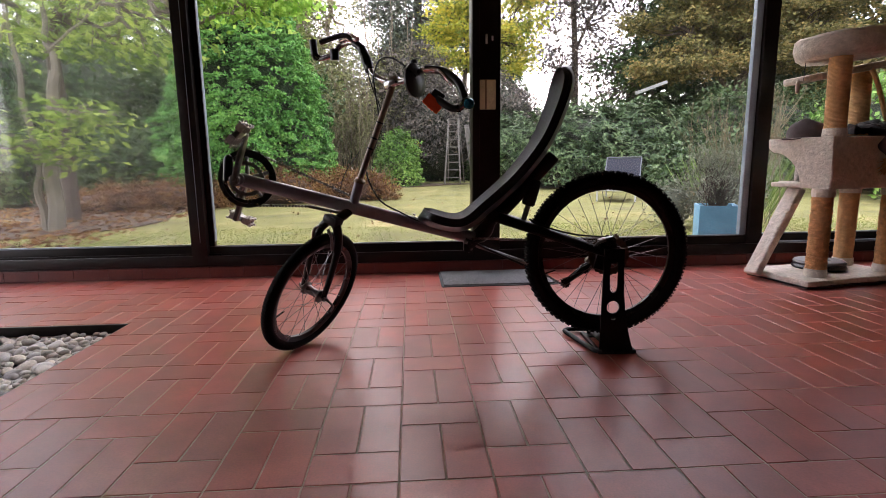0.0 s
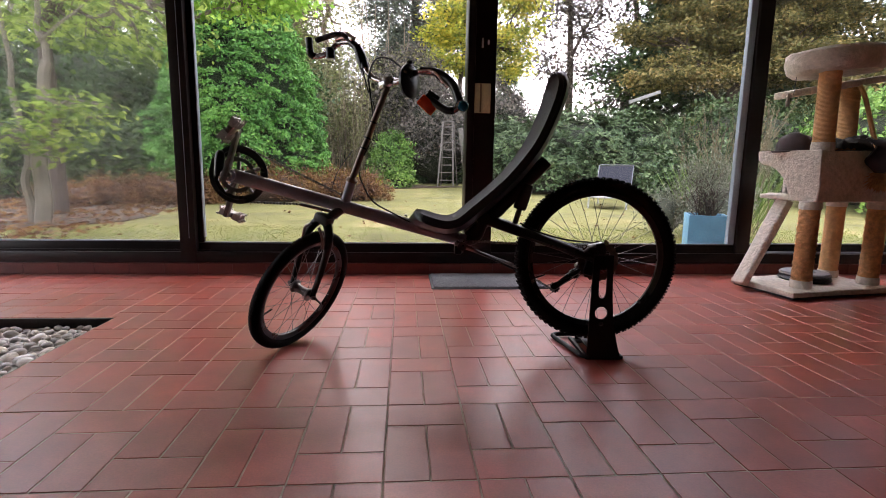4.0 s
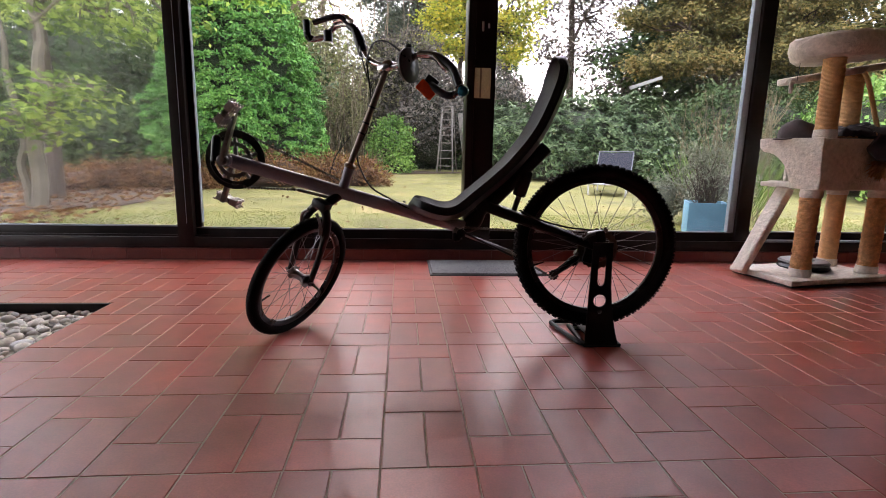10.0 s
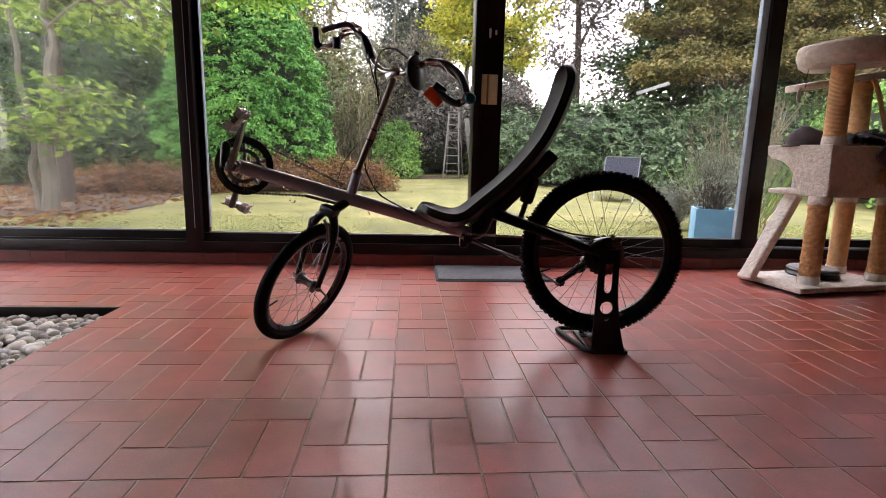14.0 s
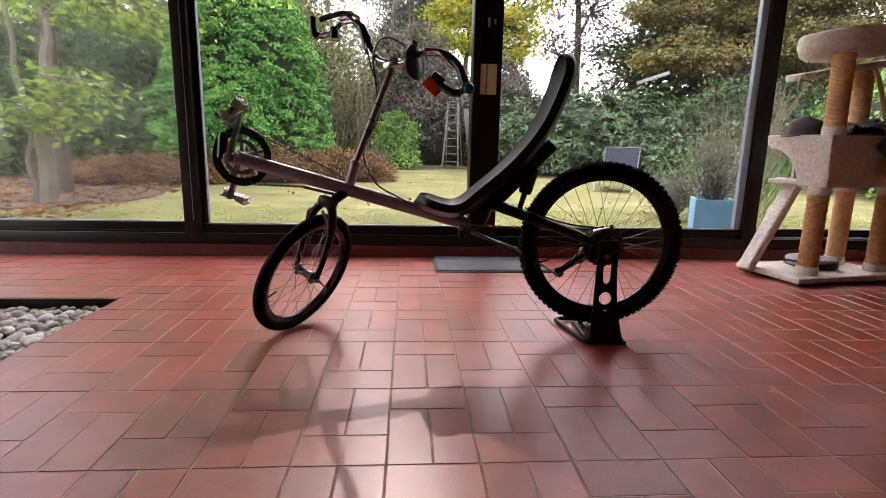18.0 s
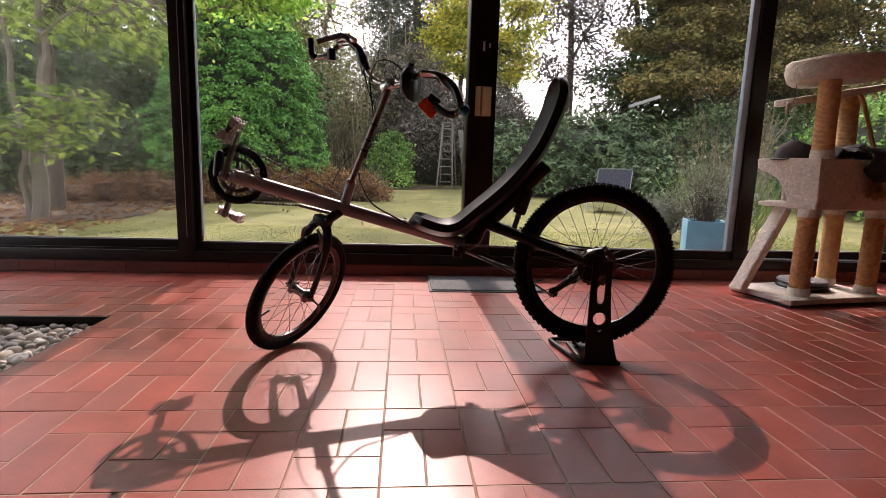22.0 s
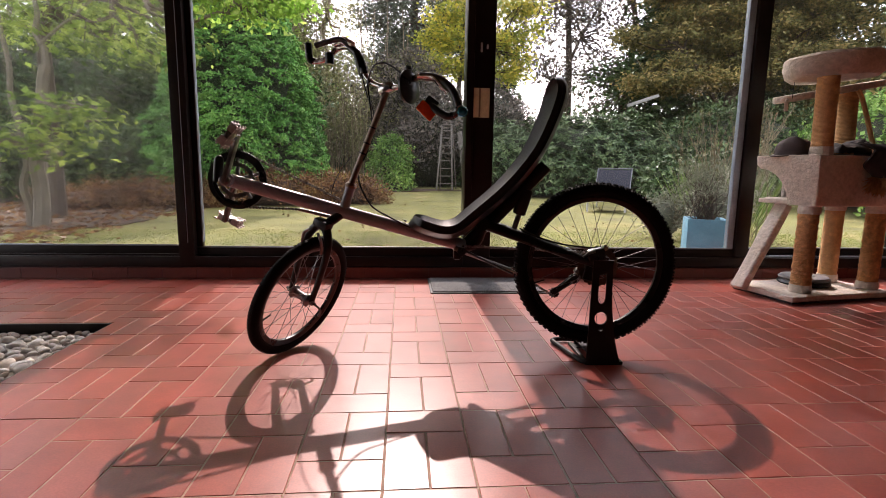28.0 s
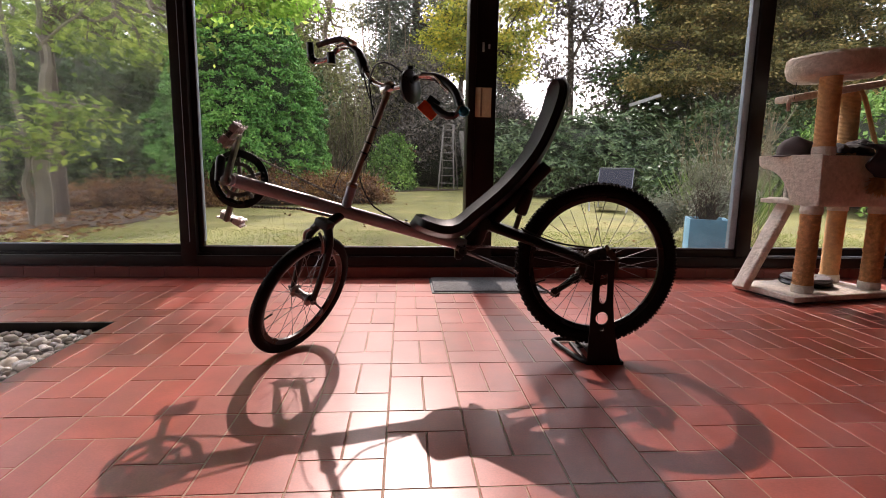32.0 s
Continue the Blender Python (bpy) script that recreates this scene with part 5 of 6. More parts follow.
def bicycle():
    r = np.random.default_rng(71)
    b = thing("recumbent_bicycle", pose(0.845, 0.9, 0, 0, 0, -2.35), "home-built recumbent bicycle with a silver boom and black seat", "bicycle")
    # rear wheel
    rw = wheel(b, "rear_wheel", pose(0, 0, 0.392), 0.337, 0.029, 76, 32, r, 0.062, 0.02, 0.015, "knobbly mountain bike wheel")
    disc = ring(0.082, 0.056, 0.003, 24, pose(0, -0.04, 0))
    part("brake_disc", disc, m_disc_rust, rw)
    for k in range(6):
        a = 1.047 * k
        part("disc_arm", rod((0.02 * math.cos(a), -0.04, 0.02 * math.sin(a)), (0.058 * math.cos(a + 0.3), -0.04, 0.058 * math.sin(a + 0.3)), 0.003, 6), m_disc_rust, rw)
    cas = bmesh.new()
    for k in range(7):
        joined(cas, ring(0.052 - 0.004 * k, 0.02, 0.003, 26 - 2 * k, pose(0, 0.022 + 0.005 * k, 0)))
    part("cassette", cas, m_chain, rw)
    # rear brake: caliper over the disc, its bolt, arm and cable
    cal = part("brake_caliper", box((0.072, 0.034, 0.062), (-0.018, -0.066, 0.44), 0.014, Euler((0, radians(-12), 0)).to_matrix()), m_black_part, b, "black disc brake caliper")
    part("caliper_mount", box((0.062, 0.012, 0.12), (-0.024, -0.058, 0.392), 0.012, Euler((0, radians(14), 0)).to_matrix()), m_black_paint, cal)
    part("caliper_bolt", rod((0.006, -0.07, 0.47), (0.012, -0.088, 0.476), 0.011, 12), m_alloy, cal, "bright bolt head")
    part("caliper_arm", tube([(-0.03, -0.085, 0.462), (-0.058, -0.088, 0.452), (-0.078, -0.088, 0.436)], [0.008, 0.007, 0.005], 8), m_steel, cal)
    part("brake_cable", tube(smooth_path([(-0.33, -0.05, 0.545), (-0.245, -0.062, 0.508), (-0.15, -0.075, 0.484), (-0.05, -0.082, 0.474)], 6), 0.0035, 7), m_black_part, b)
    # front wheel, turned and leaning
    n = Vector((-0.8215, 0.4346, 0.369)).normalized()
    c = Vector((-1.2127, -0.0087, 0.252))
    zax = (Vector((0, 0, 1)) - n * n.z).normalized()
    xax = n.cross(zax)
    fm = Matrix((xax, n, zax)).transposed().to_4x4()
    fm.translation = c
    wheel(b, "front_wheel", fm, 0.268, 0.0235, 110, 28, r, 0.056, 0.019, 0.013, "small wheel turned to the side", 0.26)
    # frame
    boom = part("boom", rod((-1.478, 0, 0.716), (-0.545, 0, 0.465), 0.0265, 24), m_silver_paint, b, "silver painted main tube")
    part("head_tube", rod((-1.043, 0, 0.583), (-1.008, 0, 0.695), 0.02, 20), m_silver_paint, b)
    part("headset_cup", lathe([(0.0, 0), (0.022, 0), (0.024, 0.008), (0.02, 0.016), (0.014, 0.02), (0, 0.02)], 20, between((-1.008, 0, 0.695), (-1.0, 0, 0.72))), m_bronze, b)
    part("bottom_bracket", rod((-1.478, -0.036, 0.717), (-1.478, 0.036, 0.717), 0.024, 20), m_silver_paint, b)
    part("boom_bend", tube(smooth_path([(-0.60, 0, 0.480), (-0.545, 0, 0.465), (-0.50, 0, 0.485), (-0.478, 0, 0.55)], 5), 0.0255, 16), m_black_paint, b)
    part("pulley_bracket", box((0.03, 0.05, 0.05), (-0.575, 0, 0.435), 0.006), m_black_paint, b)
    # steering column
    col = part("steering_column", rod((-1.012, 0, 0.69), (-0.862, 0, 1.072), 0.0125, 16), m_bronze, b, "bare bronze coloured steering tube")
    for z in (0.87, 0.83, 0.93):
        k = (z - 0.69) / 0.382
        q = Vector((-1.012 + 0.15 * k, 0, z))
        d = Vector((0.15, 0, 0.382)).normalized()
        part("cable_tie", lathe([(0.0138, -0.003), (0.0165, -0.003), (0.0165, 0.003), (0.0138, 0.003)], 14, between(q, q + d)), m_black_part, col)
    part("column_ring", lathe([(0.013, 0), (0.017, 0), (0.017, 0.012), (0.013, 0.012)], 16, between((-1.008, 0, 0.70), (-0.99, 0, 0.74))), m_bronze, col)
    # fork: an arched yoke over the tyre
    arch = [c + n * 0.056, c + n * 0.06 + zax * 0.12, c + n * 0.056 + zax * 0.235, c + n * 0.03 + zax * 0.30, c + zax * 0.318, c - n * 0.03 + zax * 0.30, c - n * 0.056 + zax * 0.235, c - n * 0.06 + zax * 0.12, c - n * 0.056]
    pts = smooth_path(arch, 6)
    half = len(pts) // 2
    for name, some in (("fork_blade", pts[:half + 1]), ("fork_blade", pts[half:][::-1])):
        k = len(some) - 1
        part(name, tube(some, [0.011 + 0.009 * i / k for i in range(k + 1)], 12), m_black_paint, b)
    part("steerer", rod(c + zax * 0.31, (-1.043, 0, 0.59), 0.019, 16), m_black_paint, b)
    part("fork_crown", box((0.05, 0.07, 0.034), (0, 0, 0), 0.012, Matrix((xax, n, zax)).transposed()), m_black_paint, b).location = c + zax * 0.325
    for s in (-1, 1):
        end = c + n * 0.056 * s
        part("brake_arm", tube(smooth_path([c + n * 0.05 * s + zax * 0.22 - xax * 0.025, c + n * 0.045 * s + zax * 0.27 - xax * 0.04, c + n * 0.02 * s + zax * 0.30 - xax * 0.045], 5), 0.006, 8), m_steel, b)
        part("brake_pad", box((0.05, 0.012, 0.014), c + n * 0.028 * s + zax * 0.213 - xax * 0.02, 0.004, Matrix((xax, n, zax)).transposed()), m_black_part, b)
        part("axle_nut", lathe([(0, 0), (0.013, 0), (0.013, 0.01), (0.006, 0.012), (0.006, 0.022), (0, 0.022)], 8, between(end, end + n * s)), m_steel, b)
    part("quick_release", tube(smooth_path([c - n * 0.07, c - n * 0.078 + Vector((0.02, 0, -0.025)), c - n * 0.075 + Vector((0.012, 0, -0.05))], 5), 0.0045, 8), m_steel, b)
    # cranks and rings
    bb = Vector((-1.478, 0, 0.717))
    big = part("chainring", ring(0.108, 0.086, 0.004, 46, pose(bb.x + 0.012, 0.045, bb.z)), m_black_part, b)
    guard = lathe([(0.117, -0.002), (0.117, 0.002), (0.108, 0.003), (0.100, 0.003), (0.100, -0.003), (0.108, -0.003), (0.117, -0.002)], 60, pose(bb.x + 0.012, 0.038, bb.z, 90))
    part("chain_guard", guard, m_black_part, big)
    for k in range(5):
        a = 6.28 * k / 5 + 0.3
        part("spider_arm", rod((bb.x + 0.012, 0.045, bb.z), (bb.x + 0.012 + 0.09 * math.cos(a), 0.045, bb.z + 0.09 * math.sin(a)), 0.011, 8, None, 0.007), m_steel, big)
    part("small_chainring", ring(0.07, 0.055, 0.004, 32, pose(bb.x + 0.012, 0.03, bb.z)), m_steel, big)
    up, dn = Vector((0.055, 0, 0.168)), Vector((-0.057, 0, -0.168))
    for s, d in ((-1, up), (1, dn)):
        y = Vector((0, s * 0.068, 0))
        arm = part("crank_arm", box((0.034, 0.018, 0.19), (0, 0, 0), 0.006), m_steel, b)
        arm.matrix_basis = Matrix.Translation(bb + y + d / 2) @ d.to_track_quat("Z", "Y").to_matrix().to_4x4()
        part("crank_boss", lathe([(0, 0), (0.02, 0), (0.02, 0.02), (0.012, 0.024), (0, 0.024)], 16, between(bb + y * 0.8, bb + y * 1.3)), m_steel, b)
        pc = bb + y * 2.0 + d
        ped = part("pedal", rod(bb + y + d, pc + Vector((0, s * 0.03, 0)), 0.008, 10), m_alloy, b, "bright alloy cage pedal")
        tilt = Euler((0, radians(-48 if s < 0 else 24), 0)).to_matrix()
        for sx in (-1, 1):
            for zz in (-1, 1):
                part("cage_bar", box((0.004, 0.075, 0.010), pc + tilt @ Vector((sx * 0.044, 0, zz * 0.012)), 0.0015, tilt), m_pedal, ped)
            for yy in (-0.034, -0.011, 0.011, 0.034):
                part("cage_plate", box((0.03, 0.004, 0.028), pc + tilt @ Vector((sx * 0.028, yy, 0)), 0.001, tilt), m_pedal, ped)
        for sx in (-1, 1):
            for k in range(5):
                part("pedal_tooth", box((0.012, 0.005, 0.006), pc + tilt @ Vector((sx * 0.05, -0.03 + 0.015 * k, 0.014 if k % 2 else -0.014)), 0.001, tilt), m_pedal, ped)
        part("pedal_body", box((0.05, 0.06, 0.022), pc, 0.006, tilt), m_steel, ped)
    part("derailleur_post", lathe([(0, 0), (0.017, 0), (0.019, 0.07), (0.016, 0.092), (0.008, 0.102), (0, 0.104)], 16, between((-1.54, 0.02, 0.712), (-1.527, 0.02, 0.81))), m_black_paint, b, "rounded dark post beside the chainring")
    # chain and its guide tubes
    part("chain", chain_run((-1.44, 0.045, 0.828), (-1.055, 0.035, 0.645)), m_chain, b)
    part("chain", chain_run((-1.44, 0.045, 0.608), (-1.215, 0.035, 0.602)), m_chain, b)
    part("chain_tube", rod((-1.22, 0.035, 0.602), (-1.07, 0.03, 0.569), 0.007, 10), m_steel, b)
    part("chain_tube", rod((-0.59, -0.03, 0.456), (-0.355, -0.03, 0.372), 0.007, 10), m_steel, b)
    part("chain_tube", rod((-0.585, -0.045, 0.468), (-0.35, -0.045, 0.358), 0.005, 10), m_black_part, b)
    part("chain", chain_run((-0.56, -0.04, 0.47), (-0.03, 0.04, 0.437)), m_chain, b)
    part("chain", chain_run((-0.355, -0.03, 0.372), (-0.15, 0.055, 0.242)), m_chain, b)
    part("idler", rod((-0.56, -0.05, 0.447), (-0.56, 0.03, 0.447), 0.018, 20), m_black_part, b)
    # swing arm and shock
    for s in (-1, 1):
        part("swing_arm", tube([(-0.478, s * 0.03, 0.56), (-0.36, s * 0.05, 0.522), (-0.02, s * 0.066, 0.405)], [0.024, 0.024, 0.018], 14, None, True, 0.75), m_black_paint, b)
        part("drop_out", box((0.05, 0.008, 0.06), (0.0, s * 0.066, 0.39), 0.004), m_black_paint, b)
    part("swing_pivot", rod((-0.478, -0.055, 0.56), (-0.478, 0.055, 0.56), 0.027, 18), m_black_paint, b)
    part("seat_support", tube([(-0.535, 0, 0.482), (-0.42, 0, 0.585), (-0.225, 0, 0.792)], [0.02, 0.027, 0.028], 14), m_black_paint, b)
    sh = part("shock_absorber", rod((-0.285, -0.01, 0.74), (-0.35, -0.01, 0.52), 0.011, 14), m_steel, b)
    part("shock_body", lathe([(0, 0), (0.024, 0.002), (0.027, 0.01), (0.027, 0.1), (0.022, 0.108), (0, 0.108)], 20, between((-0.298, -0.01, 0.70), (-0.335, -0.01, 0.575))), m_black_part, sh)
    part("shock_eye", rod((-0.35, -0.035, 0.523), (-0.35, 0.015, 0.523), 0.016, 14), m_black_part, sh)
    # rear derailleur
    de = part("rear_derailleur", tube([(-0.005, 0.07, 0.375), (-0.03, 0.075, 0.345), (-0.065, 0.07, 0.322)], [0.012, 0.016, 0.013], 10), m_black_part, b)
    part("parallelogram", box((0.05, 0.03, 0.026), (-0.038, 0.075, 0.342), 0.008, Euler((0, radians(40), 0)).to_matrix()), m_steel, de)
    for y in (0.050, 0.068):
        part("cage", slab([(-0.014, -0.012), (0.012, -0.014), (0.11, -0.008), (0.122, 0.0), (0.11, 0.009), (0.012, 0.014), (-0.014, 0.01)], 0.003, Matrix(((-0.80, -0.6, 0, -0.063), (0, 0, 1, y), (-0.6, 0.80, 0, 0.322), (0, 0, 0, 1))), 0.0006), m_black_part, de)
    for x, z in ((-0.067, 0.317), (-0.148, 0.256)):
        part("jockey_wheel", ring(0.021, 0.008, 0.007, 11, pose(x, 0.0605, z)), m_black_part, de)
    # seat: a curved shell with a foam pad
    prof = [Vector(p) for p in ((-0.775, 0, 0.555), (-0.735, 0, 0.528), (-0.64, 0, 0.502), (-0.565, 0, 0.515), (-0.49, 0, 0.573), (-0.36, 0, 0.69), (-0.255, 0, 0.825), (-0.192, 0, 0.965), (-0.165, 0, 1.07), (-0.172, 0, 1.14))]
    line = smooth_path(prof, 5)

    def shell(off0, off1, half, cup):
        bm = bmesh.new()
        rows = []
        m = len(line)
        for i, p in enumerate(line):
            d = (line[min(i + 1, m - 1)] - line[max(i - 1, 0)]).normalized()
            nn = Vector((-d.z, 0, d.x))
            e = 1 - min(1, (min(i, m - 1 - i) + 0.1) / 7.5)
            w = half * math.sqrt(max(0.02, 1 - e * e))
            rows.append([[bm.verts.new(p + Vector((0, w * y, 0)) + nn * (o * (0.3 + 0.7 * math.sqrt(max(0.0, 1 - e * e))) + cup * abs(y) ** 2.2)) for y in (-1, -0.92, -0.6, -0.25, 0.25, 0.6, 0.92, 1)] for o in (off0, off1)])
        k = len(rows[0][0])
        for a, c2 in zip(rows, rows[1:]):
            for j in range(k - 1):
                bm.faces.new((a[1][j], c2[1][j], c2[1][j + 1], a[1][j + 1]))
                bm.faces.new((a[0][j + 1], c2[0][j + 1], c2[0][j], a[0][j]))
            for j in (0, k - 1):
                bm.faces.new((a[0][j], c2[0][j], c2[1][j], a[1][j]))
        for row in (rows[0], rows[-1]):
            for j in range(k - 1):
                bm.faces.new((row[0][j], row[0][j + 1], row[1][j + 1], row[1][j]))
        bmesh.ops.recalc_face_normals(bm, faces=bm.faces)
        return bm
    seat = part("seat", shell(-0.008, 0.004, 0.135, 0.034), m_seat_edge, b, "black moulded recliner seat")
    part("seat_pad", shell(0.005, 0.024, 0.128, 0.032), m_seat, seat, "worn grey foam seat pad")
    # handlebars: two swept horns
    left = [(-0.862, 0, 1.082), (-0.922, 0.049, 1.107), (-0.959, 0.09, 1.152), (-0.985, 0.12, 1.224), (-1.023, 0.15, 1.263), (-1.085, 0.2, 1.268), (-1.128, 0.2, 1.228), (-1.19, 0.229, 1.219), (-1.208, 0.229, 1.235), (-1.213, 0.229, 1.295)]
    right = [(-0.862, 0, 1.082), (-0.81, -0.04, 1.085), (-0.73, -0.1, 1.113), (-0.668, -0.141, 1.098), (-0.617, -0.18, 1.053), (-0.593, -0.2, 0.992), (-0.61, -0.2, 0.963), (-0.64, -0.19, 0.963), (-0.693, -0.161, 0.999)]
    bar = part("handlebar", tube(smooth_path(left, 6), 0.0115, 12), m_bar, b, "swept-back handlebar, part taped black")
    tube(smooth_path(right, 6), 0.0115, 12, bar_mesh := bmesh.new())
    part("bar_half", bar_mesh, m_bar, bar)
    part("grip", tube(smooth_path(left[7:], 5), 0.0155, 12), m_black_part, bar)
    part("grip", tube(smooth_path(left[2:5], 5), 0.0165, 12), m_black_part, bar)
    part("grip", tube(smooth_path(right[2:6], 5), 0.0155, 12), m_black_part, bar)
    part("grip", tube(smooth_path(right[6:], 5), 0.0145, 12), m_black_part, bar)
    part("stem_clamp", box((0.06, 0.05, 0.036), (-0.862, 0, 1.08), 0.012, Euler((0, radians(-20), radians(-34))).to_matrix()), m_bar, bar)
    part("brake_lever", tube(smooth_path([(-1.02, 0.14, 1.26), (-1.06, 0.14, 1.292), (-1.12, 0.17, 1.288), (-1.175, 0.2, 1.278)], 5), 0.008, 8, None, True, 1.5), m_black_part, bar)
    part("brake_lever", tube(smooth_path([(-0.74, -0.12, 1.105), (-0.69, -0.15, 1.10), (-0.655, -0.17, 1.065), (-0.635, -0.18, 1.045)], 5), 0.006, 8, None, True, 1.6), m_alloy, bar)
    part("lever_clamp", rod((-1.118, 0.2, 1.205), (-1.118, 0.2, 1.25), 0.019, 14), m_black_part, bar)
    part("lever_hood", tube([(-0.995, 0.11, 1.24), (-0.975, 0.105, 1.19), (-0.965, 0.1, 1.135)], [0.016, 0.022, 0.014], 12), m_black_part, bar)
    part("shifter", tube([(-1.01, 0.13, 1.272), (-1.05, 0.16, 1.29), (-1.09, 0.19, 1.282)], [0.012, 0.02, 0.012], 12), m_alloy, bar, "polished lever body")
    mir = part("bar_mirror", lathe([(0, -0.012), (0.03, -0.011), (0.05, -0.004), (0.052, 0.004), (0.03, 0.012), (0, 0.014)], 28, between((-0.775, -0.08, 1.076), (-0.775 + 0.83, -0.08 - 0.56, 1.076 + 0.05)) @ Matrix.Diagonal((1.22, 1.22, 1.3, 1))), m_black_part, b, "round black mirror back on the bar")
    part("mirror_knob", lathe([(0, 0), (0.014, 0), (0.012, 0.012), (0, 0.014)], 14, pose(-0.775, -0.08, 1.138)), m_black_part, mir)
    red = part("rear_reflector", box((0.070, 0.022, 0.042), (-0.708, -0.165, 0.982), 0.006, Euler((0, radians(42), 0)).to_matrix()), m_red, b, "red plastic reflector")
    part("reflector_bracket", box((0.05, 0.016, 0.03), (-0.688, -0.16, 1.012), 0.006, Euler((0, radians(35), 0)).to_matrix()), m_black_part, red)
    part("bell", lathe([(0, 0), (0.017, 0.0), (0.02, 0.008), (0.018, 0.022), (0.01, 0.031), (0, 0.034)], 20, between((-0.592, -0.203, 0.978), (-0.56, -0.215, 0.972))), m_blue, b, "blue anodised bell")
    # cables
    for pts, rad in (([(-0.975, -0.012, 0.74), (-0.965, -0.02, 0.70), (-0.92, -0.02, 0.622), (-0.84, -0.02, 0.575), (-0.745, -0.02, 0.525)], 0.0035),
                     ([(-0.945, 0.06, 1.12), (-0.935, 0.04, 1.05), (-0.922, 0.012, 0.95), (-0.935, 0.005, 0.855), (-0.955, -0.012, 0.80)], 0.004),
                     ([(-0.985, 0.1, 1.2), (-0.945, 0.06, 1.06), (-0.915, 0.02, 0.98), (-0.935, 0.012, 0.87)], 0.003),
                     ([(-0.945, 0.05, 1.09), (-0.936, 0.04, 1.13), (-0.91, 0.01, 1.17), (-0.86, -0.02, 1.17), (-0.80, -0.06, 1.125)], 0.0035),
                     ([(-1.0, -0.01, 0.82), (-1.06, 0.0, 0.74), (-1.09, 0.02, 0.665)], 0.002),
                     ([(-1.125, 0.01, 0.585), (-1.14, 0.0, 0.56), (-1.13, -0.01, 0.53), (-1.09, -0.02, 0.53)], 0.0025),
                     ([(-0.45, -0.05, 0.555), (-0.30, -0.07, 0.49), (-0.15, -0.075, 0.445), (-0.03, -0.07, 0.435)], 0.0035)):
        part("cable", tube(smooth_path(pts, 6), rad, 7), m_black_part, b)
    for k in range(3):
        part("frame_screw", lathe([(0, 0), (0.006, 0), (0.006, 0.006), (0, 0.006)], 8, between((-0.79 + 0.05 * k, 0, 0.562 - 0.0135 * k), (-0.78 + 0.05 * k, 0, 0.60 - 0.0135 * k))), m_steel, b)
    return b


bicycle()


